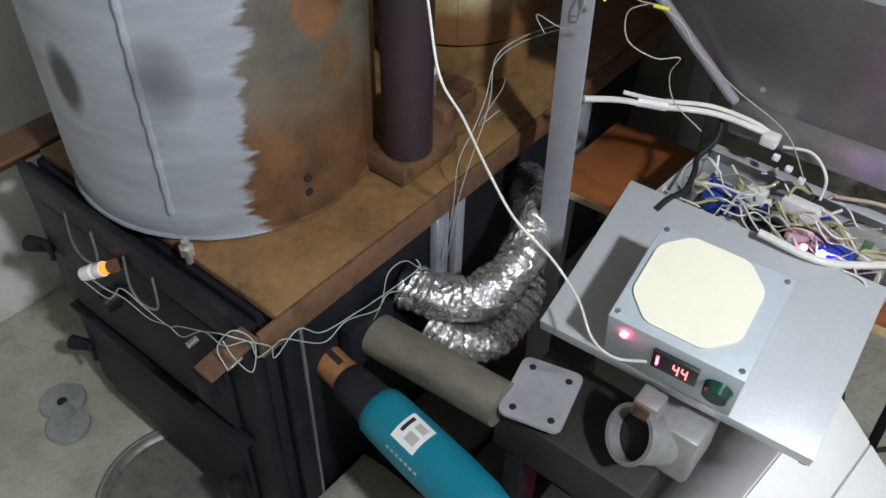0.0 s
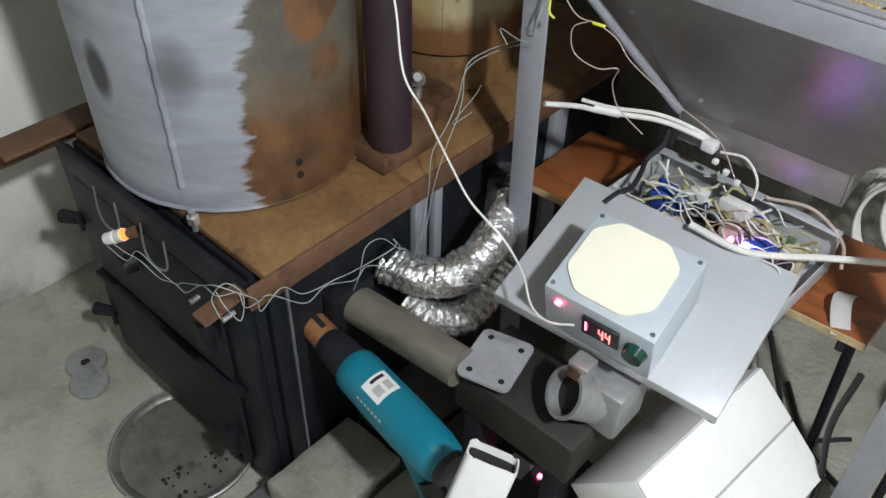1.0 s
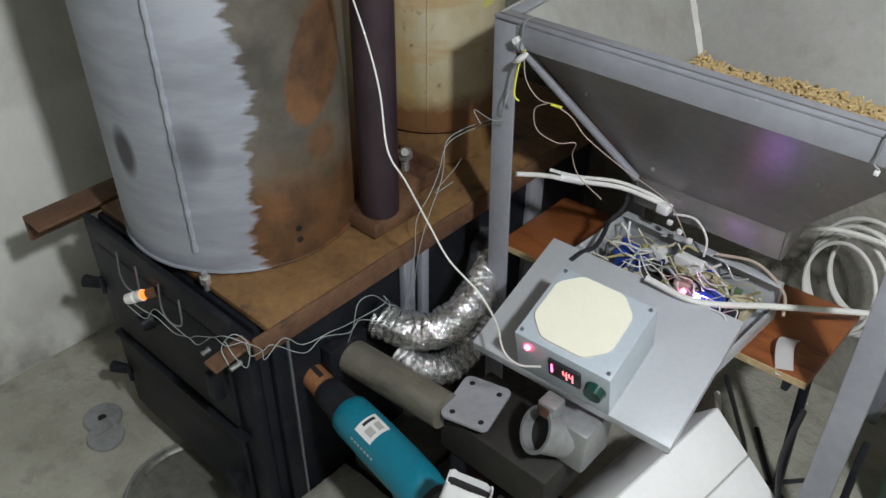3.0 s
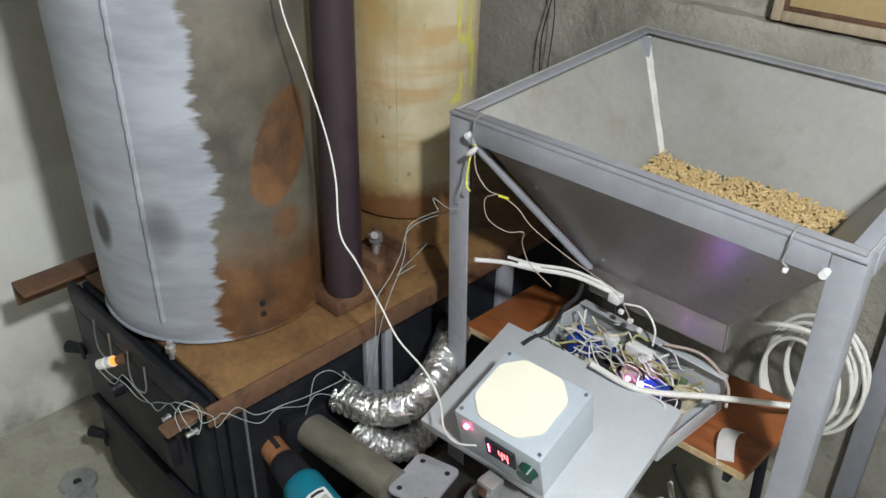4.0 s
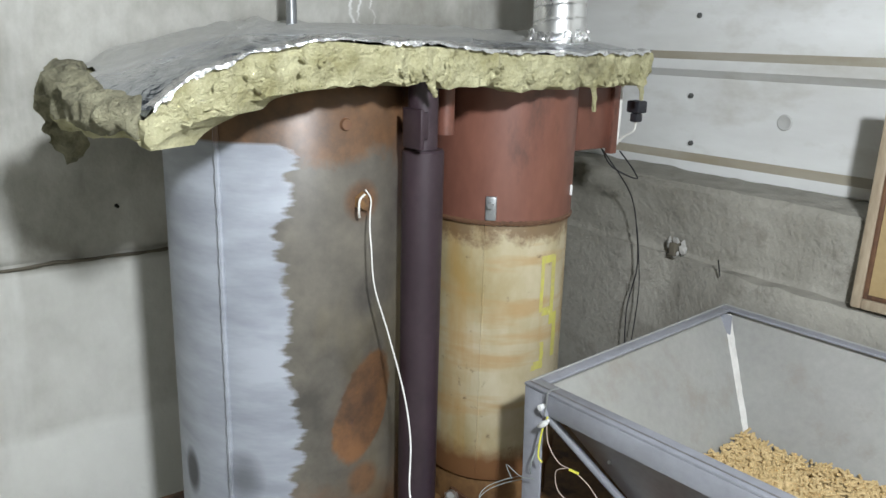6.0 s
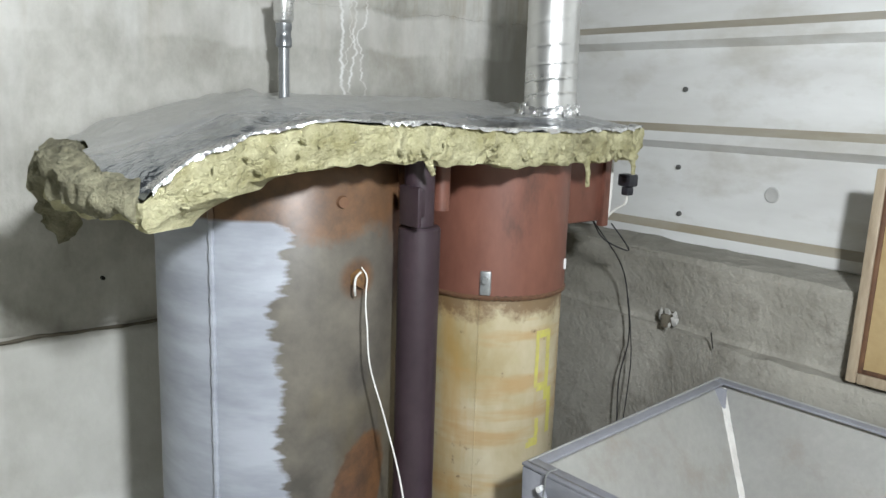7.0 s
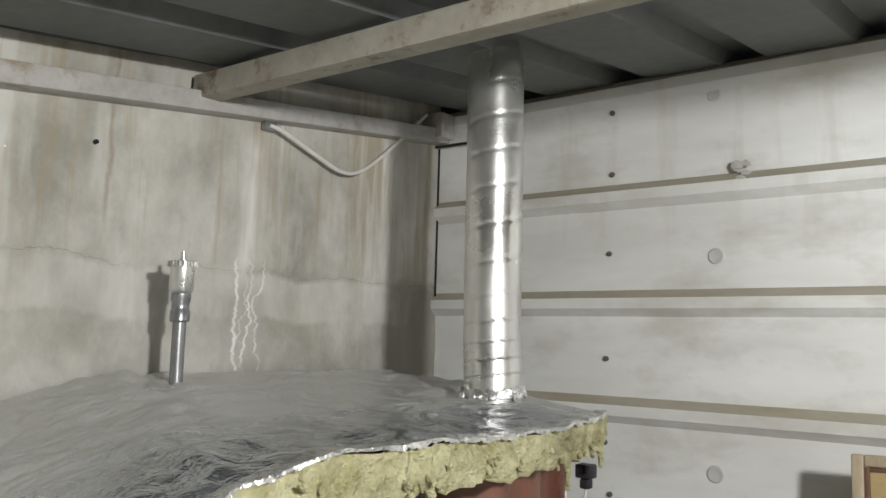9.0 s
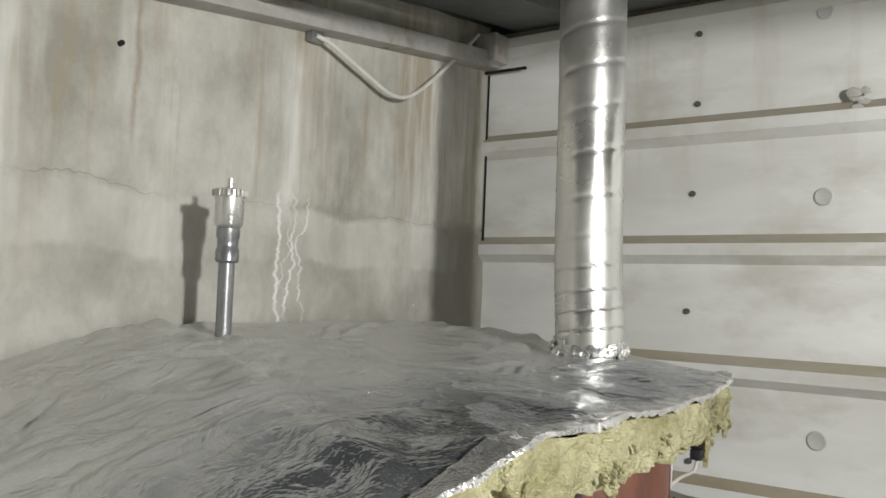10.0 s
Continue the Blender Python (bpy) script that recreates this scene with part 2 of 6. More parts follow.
def cylinder_material():
    """Old cream enamel on a gas cylinder: yellow runs, rust lines and bare grey."""
    n = Nodes("weathered cream paint")
    x, y, z = n.xyz()
    col = n.mix(n.ramp(n.noise(5, 5, 0.6, (1, 1, 0.6)), (0.35, 0.0), (0.65, 1.0)), (0.33, 0.26, 0.12), (0.55, 0.50, 0.36))
    col = n.mix(n.ramp(n.noise(9, 5, 0.65, (1, 1, 0.14)), (0.50, 0.0), (0.68, 0.65)), col, (0.42, 0.24, 0.05))
    col = n.mix(n.ramp(n.noise(6, 4, 0.6, (0.4, 0.4, 2.6), (3, 3, 3)), (0.55, 0.0), (0.68, 0.6)), col, (0.40, 0.24, 0.08))
    top = n.band(n.math("MULTIPLY_ADD", n.noise(22, 5, 0.7), 0.14, z), 1.255, 3.0, 0.03)
    col = n.mix(n.math("MULTIPLY", top, 0.8), col, (0.13, 0.07, 0.03))
    col = n.mix(n.ramp(n.noise(26, 5, 0.7, (1, 1, 1), (7, 0, 1)), (0.63, 0.0), (0.70, 0.8)), col, (0.10, 0.06, 0.03))
    foot = n.math("SUBTRACT", 1.0, n.band(n.math("MULTIPLY_ADD", n.noise(14, 4), 0.08, z), 0.75, 3.0, 0.04))
    col = n.mix(foot, col, (0.17, 0.08, 0.03))
    return n.done(col, 0.55, 0.0, n.noise(40, 4), 0.2, 0.003)


def wool_material(name, dark, light):
    n = Nodes(name)
    col = n.mix(n.ramp(n.noise(16, 6, 0.7), (0.34, 0.0), (0.66, 1.0)), dark, light)
    col = n.mix(n.ramp(n.noise(5, 5, 0.7, (1, 1, 1), (2, 5, 5)), (0.56, 0.0), (0.70, 0.7)), col, (0.16, 0.14, 0.07))
    fibre = n.noise(90, 5, 0.75, (1, 1, 2.5))
    return n.done(col, 0.95, 0.0, n.math("MULTIPLY_ADD", n.noise(26, 5, 0.7), 2.5, fibre), 0.9, 0.012)


def foil_material(name, tone, rough, depth, scale, settled=None, dusty=None):
    """Aluminium foil; settled: the x behind which dust lies thicker."""
    n = Nodes(name)
    dust = n.ramp(n.noise(3.5, 5, 0.6), (0.35, 0.0), (0.65, 1.0))
    if settled is not None:
        back = n.math("SUBTRACT", 1.0, n.band(n.math("MULTIPLY_ADD", n.noise(4, 4), 0.3, n.xyz()[0]), settled, 9.0, 0.25))
        dust = n.math("MINIMUM", n.math("ADD", n.math("MULTIPLY", dust, 0.35), n.math("MULTIPLY", back, 0.8)), 1.0)
    col = n.mix(dust, tone, dusty or tuple(c * 0.80 for c in tone))
    r = n.math("MULTIPLY_ADD", dust, 0.30, rough)
    shine = n.math("MULTIPLY_ADD", dust, -0.55 if settled is not None else -0.1, 0.95)
    crease = n.math("ADD", n.noise(scale, 4, 0.6, twist=1.2), n.math("MULTIPLY", n.noise(scale * 3.2, 3, 0.6), 0.35))
    return n.done(col, r, shine, crease, depth, 0.010)


TANK_A, TANK_B = (-0.735, 0.65, 0.222), (-0.662, 1.105, 0.148)
PLASTER, SHEET = plaster_material(), sheet_material()
FLOOR_CONCRETE = concrete_material("floor concrete", (0.44, 0.43, 0.36), (0.28, 0.27, 0.22), (0.20, 0.19, 0.155))
PLINTH_CONCRETE = concrete_material("plinth concrete", (0.36, 0.345, 0.30), (0.21, 0.20, 0.165), (0.15, 0.14, 0.115))
BLOCK_CONCRETE = concrete_material("block concrete", (0.34, 0.33, 0.28), (0.20, 0.19, 0.16), (0.12, 0.11, 0.09))
DARK_BLOCK = concrete_material("sooty block", (0.10, 0.095, 0.08), (0.045, 0.042, 0.036), (0.03, 0.028, 0.024))
ROOF = worn("grey roof sheet", (0.14, 0.15, 0.15), (0.07, 0.075, 0.075), 3, 0.5, 0.2, 30, 0.1)
BEAM = worn("grey beam paint", (0.48, 0.47, 0.45), (0.32, 0.31, 0.29), 5, 0.6, 0.0, 40, 0.2, 0.002, (1, 1, 1), (0.26, 0.20, 0.13))
RAFTER = worn("peeling rafter paint", (0.46, 0.44, 0.38), (0.32, 0.29, 0.235), 9, 0.7, 0.0, 50, 0.4, 0.003, (1, 1, 1), (0.17, 0.10, 0.05))
TANK, CYLINDER = tank_material(), cylinder_material()
WOOL = wool_material("stone wool", (0.36, 0.33, 0.16), (0.70, 0.67, 0.42))
# darker wool tone for the torn end
WOOL_DARK = wool_material("dark stone wool", (0.11, 0.10, 0.06), (0.40, 0.38, 0.25))
# dark clean tone paints in the roof's reflection at the front; dust pales the rear
FOIL = foil_material("dusty foil with painted reflection", (0.33, 0.36, 0.40), 0.07, 0.9, 13, -0.60, (0.60, 0.60, 0.58))
DUCT_FOIL = foil_material("bright foil", (0.86, 0.86, 0.85), 0.05, 0.9, 30)
FLUE_FOIL = foil_material("spiral foil", (0.78, 0.78, 0.76), 0.15, 0.05, 20)
BLACK_STEEL = worn("black stove steel", (0.013, 0.014, 0.019), (0.006, 0.007, 0.010), 6, 0.5, 0.0, 60, 0.2, 0.002, (1, 1, 1), (0.024, 0.023, 0.024))
BLACK_STEEL.node_tree.nodes["Principled BSDF"].inputs["Specular IOR Level"].default_value = 0.22
RUST_PLATE = worn("rusty ochre plate", (0.25, 0.140, 0.050), (0.105, 0.052, 0.022), 7, 0.6, 0.0, 70, 0.3, 0.003, (1, 1, 1), (0.06, 0.03, 0.018))
RUST_RAIL = worn("rusty rail", (0.165, 0.085, 0.042), (0.075, 0.036, 0.022), 9, 0.6, 0.0, 80, 0.35, 0.003, (1, 1, 1), (0.035, 0.02, 0.015))
PRIMER = worn("brown primer", (0.20, 0.085, 0.058), (0.125, 0.05, 0.035), 5, 0.42, 0.0, 50, 0.12, 0.002, (1, 1, 0.4), (0.08, 0.04, 0.03))
PIPE_PAINT = worn("plum pipe paint", (0.040, 0.024, 0.031), (0.022, 0.013, 0.018), 7, 0.46, 0.0, 60, 0.1)
GREY_PAINT = worn("grey frame paint", (0.33, 0.34, 0.38), (0.24, 0.245, 0.27), 6, 0.45, 0.1, 50, 0.12)
# hopper sheet in two tones; OUT, for front panel and throat, is darker
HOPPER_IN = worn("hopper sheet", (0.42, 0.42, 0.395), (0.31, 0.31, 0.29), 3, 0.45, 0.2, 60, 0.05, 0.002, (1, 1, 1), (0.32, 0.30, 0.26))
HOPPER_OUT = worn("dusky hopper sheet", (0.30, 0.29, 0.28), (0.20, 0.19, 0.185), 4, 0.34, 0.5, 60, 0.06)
GALV = worn("galvanised steel", (0.42, 0.43, 0.43), (0.24, 0.25, 0.25), 9, 0.42, 0.55, 70, 0.1)
TRAY_PAINT = worn("pale grey case paint", (0.52, 0.54, 0.565), (0.45, 0.47, 0.495), 5, 0.36, 0.15, 120, 0.08)
FAN_BOX = worn("blue grey case paint", (0.50, 0.55, 0.60), (0.43, 0.48, 0.53), 5, 0.4, 0.05, 90, 0.06)
CREAM_DISC = worn("cream disc", (0.88, 0.85, 0.70), (0.82, 0.79, 0.64), 6, 0.6, 0.0, 80, 0.05)
WHITE_PLASTIC = worn("white plastic", (0.78, 0.78, 0.77), (0.66, 0.66, 0.65), 7, 0.45, 0.0, 60, 0.05)
WHITE_CARD = worn("white carton", (0.85, 0.85, 0.84), (0.77, 0.77, 0.76), 5, 0.7, 0.0, 90, 0.08)
BLACK_PLASTIC = worn("black plastic", (0.022, 0.023, 0.028), (0.012, 0.012, 0.016), 9, 0.45, 0.0, 90, 0.1)
TEAL = worn("teal tool shell", (0.010, 0.19, 0.27), (0.006, 0.145, 0.21), 7, 0.38, 0.0, 120, 0.06)
COPPER = worn("heat tinted nozzle", (0.42, 0.20, 0.09), (0.24, 0.10, 0.045), 20, 0.45, 0.2, 90, 0.1)
BOARD = worn("orange brown board", (0.31, 0.105, 0.032), (0.20, 0.06, 0.018), 6, 0.4, 0.0, 40, 0.06, 0.002, (0.3, 2, 2), (0.10, 0.03, 0.012))
BOARD_EDGE = worn("chipboard edge", (0.52, 0.40, 0.22), (0.36, 0.26, 0.13), 30, 0.8, 0.0, 120, 0.3)
WOOD_FRAME = worn("pale wood moulding", (0.42, 0.35, 0.25), (0.28, 0.22, 0.15), 12, 0.55, 0.0, 60, 0.12, 0.002, (4, 4, 0.5))
HARDBOARD = worn("ochre hardboard", (0.40, 0.30, 0.15), (0.31, 0.22, 0.10), 8, 0.6, 0.0, 90, 0.1)
PELLET = worn("pressed wood pellet", (0.68, 0.52, 0.27), (0.50, 0.36, 0.16), 40, 0.8, 0.0, 200, 0.2)
SEALANT = worn("white sealant", (0.75, 0.74, 0.70), (0.60, 0.58, 0.54), 22, 0.6, 0.0, 120, 0.3)
TUBE_STEEL = worn("scaly burner steel", (0.24, 0.225, 0.175), (0.12, 0.11, 0.085), 9, 0.6, 0.2, 60, 0.3, 0.003, (0.4, 1, 1), (0.07, 0.06, 0.045))
SOOTY_STEEL = worn("sooty steel", (0.034, 0.031, 0.026), (0.014, 0.013, 0.011), 9, 0.65, 0.1, 60, 0.3)
FLANGE = worn("zinc plate", (0.46, 0.47, 0.50), (0.33, 0.34, 0.37), 9, 0.45, 0.3, 80, 0.1)
CHROME = worn("nickel plated brass", (0.76, 0.76, 0.74), (0.60, 0.60, 0.58), 9, 0.30, 0.80, 90, 0.05)
ZINC_PIPE = worn("zinc pipe", (0.36, 0.37, 0.38), (0.24, 0.25, 0.26), 12, 0.32, 0.7, 90, 0.08)
WIRE_WHITE = plain("white cable", (0.72, 0.71, 0.67), 0.5)
WIRE_GREY = plain("pale grey wire", (0.36, 0.40, 0.38), 0.5)
WIRE_BLACK = plain("black cable", (0.015, 0.015, 0.018), 0.45)
WIRE_COPPER = plain("pale brown wire", (0.46, 0.37, 0.31), 0.5)
WIRE_YELLOW = plain("yellow sleeve", (0.70, 0.68, 0.08), 0.5)
YELLOW_PAINT = worn("yellow marking paint", (0.56, 0.54, 0.10), (0.46, 0.40, 0.16), 30, 0.6, 0.0, 120, 0.1)
BLUE_PART = plain("blue relay", (0.02, 0.06, 0.36), 0.4)
OLIVE_PART = plain("olive component", (0.34, 0.31, 0.13), 0.6)
GREEN_PCB = plain("green board", (0.10, 0.17, 0.08), 0.5)
BEIGE_PART = plain("beige terminal", (0.55, 0.50, 0.36), 0.5)
PORCELAIN = plain("white porcelain", (0.78, 0.78, 0.75), 0.25)
EMBER = plain("glowing ember", (0.6, 0.16, 0.03), 0.5, 0.0, 1.6, (1.0, 0.22, 0.03))
RED_LED = plain("red lamp", (1.0, 0.1, 0.2), 0.4, 0.0, 14.0, (1.0, 0.06, 0.16))
VIOLET_LED = plain("violet lamp", (0.7, 0.5, 1.0), 0.4, 0.0, 90.0, (0.50, 0.26, 1.0))
RED_DIGIT = plain("red segments", (1.0, 0.2, 0.2), 0.4, 0.0, 5.0, (1.0, 0.10, 0.10))
GREEN_KNOB = plain("green knob", (0.008, 0.05, 0.036), 0.2)
# near-black that paints in the shade inside holes; soot crumbs share it
DARK_HOLE = plain("hollow shade and soot", (0.012, 0.011, 0.010), 0.9)
GREEN_PLASTIC = worn("green bucket plastic", (0.015, 0.17, 0.07), (0.010, 0.11, 0.045), 8, 0.4, 0.0, 70, 0.08)
CRACK = plain("open joint", (0.13, 0.115, 0.085), 0.95)
SCREW_GREY = plain("dull screw", (0.10, 0.10, 0.095), 0.5)
DENT = plain("dented enamel", (0.50, 0.50, 0.48), 0.5)
PATCH = plain("dull dent", (0.44, 0.43, 0.40), 0.6)
SAWDUST = worn("sawdust", (0.46, 0.36, 0.20), (0.32, 0.24, 0.12), 40, 0.9, 0.0, 200, 0.5)


# ---- mesh helpers ----
def thing(name, at, label, category, group="", kind=""):
    ob = new(name)
    ob.location = at
    ob.empty_display_size = 0.05
    return tagged(ob, label, category, group, kind)


def mesh_of(name, bm, material):
    me = bpy.data.meshes.new(name)
    bmesh.ops.recalc_face_normals(bm, faces=bm.faces[:])
    bm.to_mesh(me)
    bm.free()
    me.materials.append(material)
    return me


def smooth(me, degrees=35):
    me.shade_smooth()
    me.set_sharp_from_angle(angle=radians(degrees))
    return me


def world_place(ob):
    m = Matrix.Translation(ob.location)
    return world_place(ob.parent) @ m if ob.parent else m


def part(name, bm, material, parent, label=""):
    """One mesh, given in the world's metres, under a thing or a part."""
    ob = new(name, smooth(mesh_of(name, bm, material)))
    ob.parent = parent
    root = parent
    while root.parent:
        root = root.parent
    ob.matrix_parent_inverse = Matrix.Translation(root.location).inverted() if not parent.parent else Matrix.Identity(4)
    return tagged(ob, label)


def solo(name, bm, material, label, category, kind="", group=""):
    ob = new(name, smooth(mesh_of(name, bm, material)))
    return tagged(ob, label, category, group, kind)


def box(lo, hi, bevel=0.002, m=None, bm=None):
    bm = bm or bmesh.new()
    size, mid = Vector(hi) - Vector(lo), (Vector(hi) + Vector(lo)) / 2
    made = bmesh.ops.create_cube(bm, size=1.0, matrix=Matrix.Translation(mid) @ Matrix.Diagonal((*size, 1)))
    if bevel:
        edges = list({e for v in made["verts"] for e in v.link_edges})
        cut = bmesh.ops.bevel(bm, geom=edges, offset=bevel, segments=2, affect="EDGES", profile=0.5)
        verts = list({v for f in cut["faces"] for v in f.verts} | {v for v in made["verts"] if v.is_valid})
    else:
        verts = made["verts"]
    if m is not None:
        bmesh.ops.transform(bm, matrix=m, verts=verts)
    return bm


def rod(a, b, r, r2=None, segs=20, bm=None, caps=True):
    bm = bm or bmesh.new()
    a, b = Vector(a), Vector(b)
    turn = (b - a).to_track_quat("Z", "Y").to_matrix().to_4x4()
    bmesh.ops.create_cone(bm, cap_ends=caps, segments=segs, radius1=r, radius2=r if r2 is None else r2, depth=(b - a).length, matrix=Matrix.Translation((a + b) / 2) @ turn)
    return bm


def lathe(profile, axis_at, segs=48, bm=None, m=None):
    """Profile of (radius, height) turned round an upright axis."""
    bm = bm or bmesh.new()
    rings = []
    for r, h in profile:
        ring = []
        for k in range(segs):
            a = 2 * math.pi * k / segs
            p = Vector((r * math.cos(a), r * math.sin(a), h))
            ring.append(bm.verts.new((m @ p) if m is not None else p + Vector(axis_at)))
        rings.append(ring)
    for one, two in zip(rings, rings[1:]):
        for k in range(segs):
            bm.faces.new((one[k], one[(k + 1) % segs], two[(k + 1) % segs], two[k]))
    for ring in (rings[0], rings[-1]):
        bm.faces.new(ring)
    return bm


def glide(points, steps):
    """Catmull-Rom through the points."""
    ps = [Vector(p) for p in points]
    ps = [ps[0] * 2 - ps[1]] + ps + [ps[-1] * 2 - ps[-2]]
    out = []
    for i in range(1, len(ps) - 2):
        a, b, c, d = ps[i - 1 : i + 3]
        for k in range(steps):
            t = k / steps
            out.append(0.5 * (2 * b + (c - a) * t + (2 * a - 5 * b + 4 * c - d) * t**2 + (3 * b - a - 3 * c + d) * t**3))
    return out + [ps[-2]]


def sweep(points, radius, segs=8, steps=8, bm=None, caps=True):
    """A round tube along a smooth line; radius is a number or a function of the way along and round."""
    bm = bm or bmesh.new()
    line = glide(points, steps)
    up, rings = Vector((0.13, 0.27, 0.95)), []
    for i, p in enumerate(line):
        ahead = (line[min(i + 1, len(line) - 1)] - line[max(i - 1, 0)]).normalized()
        side = ahead.cross(up)
        side = side.normalized() if side.length > 1e-4 else Vector((1, 0, 0))
        up = side.cross(ahead).normalized()
        ring = []
        for k in range(segs):
            a = 2 * math.pi * k / segs
            r = radius(i / (len(line) - 1), a) if callable(radius) else radius
            ring.append(bm.verts.new(p + r * (math.cos(a) * side + math.sin(a) * up)))
        rings.append(ring)
    for one, two in zip(rings, rings[1:]):
        for k in range(segs):
            bm.faces.new((one[k], one[(k + 1) % segs], two[(k + 1) % segs], two[k]))
    if caps:
        bm.faces.new(rings[0])
        bm.faces.new(rings[-1])
    return bm


def grid(nu, nv, place, bm=None):
    """A sheet of nu x nv cells; place(u, v) gives its points, u and v from 0 to 1."""
    bm = bm or bmesh.new()
    vs = [[bm.verts.new(place(i / nu, j / nv)) for j in range(nv + 1)] for i in range(nu + 1)]
    for i in range(nu):
        for j in range(nv):
            bm.faces.new((vs[i][j], vs[i + 1][j], vs[i + 1][j + 1], vs[i][j + 1]))
    return bm


def slab(corners, thick):
    """A plate on four corners, thickened against its normal."""
    bm = bmesh.new()
    ps = [Vector(c) for c in corners]
    normal = (ps[1] - ps[0]).cross(ps[3] - ps[0]).normalized()
    top = [bm.verts.new(p) for p in ps]
    low = [bm.verts.new(p - normal * thick) for p in ps]
    bm.faces.new(top)
    bm.faces.new(low[::-1])
    for k in range(4):
        bm.faces.new((top[k], low[k], low[(k + 1) % 4], top[(k + 1) % 4]))
    return bm


def cable(points, r, material, label, name="cable", segs=8, steps=8):
    return solo(name, sweep(points, r, segs, steps), material, label, "cable")


def rough(p, scale, amount):
    return noise.noise(Vector(p) * scale) * amount


# ---- the shell of the room ----
WEST, NORTH, EAST, SOUTH = -1.29, 1.84, 2.5, -1.7


def roof_z(y):
    return 2.138 + 0.12 * y


def build_room():
    def floor_at(u, v):
        x, y = WEST - 0.1 + u * (EAST - WEST + 0.2), SOUTH - 0.1 + v * (NORTH - SOUTH + 0.2)
        return Vector((x, y, rough((x, y, 0), 2.3, 0.006) + rough((x, y, 3), 9, 0.003)))

    solo("floor", grid(90, 80, floor_at), FLOOR_CONCRETE, "rough grey concrete floor with soot stains", "floor", "structure")

    def west_at(u, v):
        y, z = SOUTH + u * (NORTH - SOUTH), v * 2.42
        hollow = -0.006 * math.exp(-((z - 1.835 - 0.02 * noise.noise(Vector((0, y * 5, 2)))) / 0.006) ** 2)
        hollow -= 0.010 * math.exp(-((z - 1.073 - 0.008 * noise.noise(Vector((0, y * 6, 2)))) / 0.008) ** 2)
        return Vector((WEST + hollow + rough((0, y, z), 1.6, 0.008) + rough((0, y, z), 8, 0.003), y, z))

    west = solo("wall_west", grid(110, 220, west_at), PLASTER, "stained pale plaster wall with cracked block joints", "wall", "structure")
    part("backing", box((WEST - 0.15, SOUTH, 0), (WEST - 0.02, NORTH, 2.42), 0), PLASTER, west)
    crack = bmesh.new()
    for z, y0, y1, amp in ((1.073, 0.0, 0.95, 0.006),):
        pts = [(WEST + 0.004, y0 + (y1 - y0) * k / 14, z + amp * noise.noise(Vector((k * 0.7, z, 1)))) for k in range(15)]
        sweep(pts, lambda s, a: 0.0042 + 0.0026 * noise.noise(Vector((s * 30, a, 0))), 5, 4, crack)
    part("crack", crack, CRACK, west, "dark open joint in the plaster")
    part("bolt_hole", rod((WEST - 0.01, 0.761, 2.058), (WEST + 0.008, 0.757, 2.058), 0.0045), DARK_HOLE, west)
    part("gouge", rod((WEST - 0.01, 0.488, 1.189), (WEST + 0.009, 0.488, 1.189), 0.005, 0.004, 7), DARK_HOLE, west)

    # north wall: ribbed white sheet above a stepped concrete plinth
    profile = [(0.0, 1.20)]
    for z in (1.262, 1.528, 1.792, 2.062, 2.33):
        profile += [(0.0, z - 0.034), (-0.022, z - 0.014), (-0.022, z + 0.012), (0.0, z + 0.032)]
    profile.append((0.0, 2.362))
    bm = bmesh.new()
    columns = []
    for i in range(41):
        x = WEST + (EAST - WEST) * i / 40
        columns.append([bm.verts.new((x, NORTH + y + rough((x, z, 0), 3, 0.0015), z + 0.011 * (x + 0.9))) for y, z in profile])
    for one, two in zip(columns, columns[1:]):
        for a, b, c, d in zip(one, one[1:], two[1:], two):
            bm.faces.new((a, b, c, d))
    north = solo("wall_north", bm, SHEET, "white ribbed sheet-metal wall, dusty ribs", "wall", "structure")
    part("backing", box((WEST - 0.15, NORTH + 0.012, 0), (EAST + 0.15, NORTH + 0.15, 2.36), 0), SHEET, north)
    screw_mesh = None
    for x, z in ((-0.723, 2.284), (-0.722, 2.123), (-0.728, 1.919), (-0.734, 1.654), (-0.735, 1.447), (-0.72, 1.322), (0.20, 2.29), (0.20, 1.93), (0.20, 1.66)):
        if screw_mesh is None:
            bm = rod((0, -0.004, 0), (0, 0.003, 0), 0.0068, 0.0068, 10)
            rod((0, -0.007, 0), (0, -0.003, 0), 0.005, 0.005, 6, bm)
            screw_mesh = mesh_of("screw", bm, SCREW_GREY)
        ob = new("screw", screw_mesh)
        ob.parent, ob.location = north, (x, NORTH - 0.001, z)
    for x, z, r in ((-0.459, 2.293, 0.017), (-0.455, 1.905, 0.019), (-0.458, 1.404, 0.020)):
        bm = lathe([(r, -0.001), (r, 0.001), (r * 0.85, 0.0025), (r * 0.5, 0.001)], (0, 0, 0), 18, None, Matrix.Translation((x, NORTH - 0.001, z)) @ Matrix.Rotation(radians(90), 4, "X"))
        part("dent", bm, DENT, north, "round dull dent in the sheet")
    bm = bmesh.new()
    for k in range(9):
        p = Vector((-0.39 + random.uniform(-0.02, 0.02), NORTH - 0.02, 2.10 + random.uniform(-0.02, 0.02)))
        bmesh.ops.create_icosphere(bm, subdivisions=1, radius=random.uniform(0.005, 0.010), matrix=Matrix.Translation(p) @ Matrix.Diagonal((1.5, 0.4, 0.8, 1)))
    for v in bm.verts:
        v.co += Vector((noise.noise(v.co * 80), 0, noise.noise(v.co * 80 + Vector((0, 4, 0))))) * 0.006
    part("foam_blob", bm, PATCH, north, "grey lump of old foam on a rib")

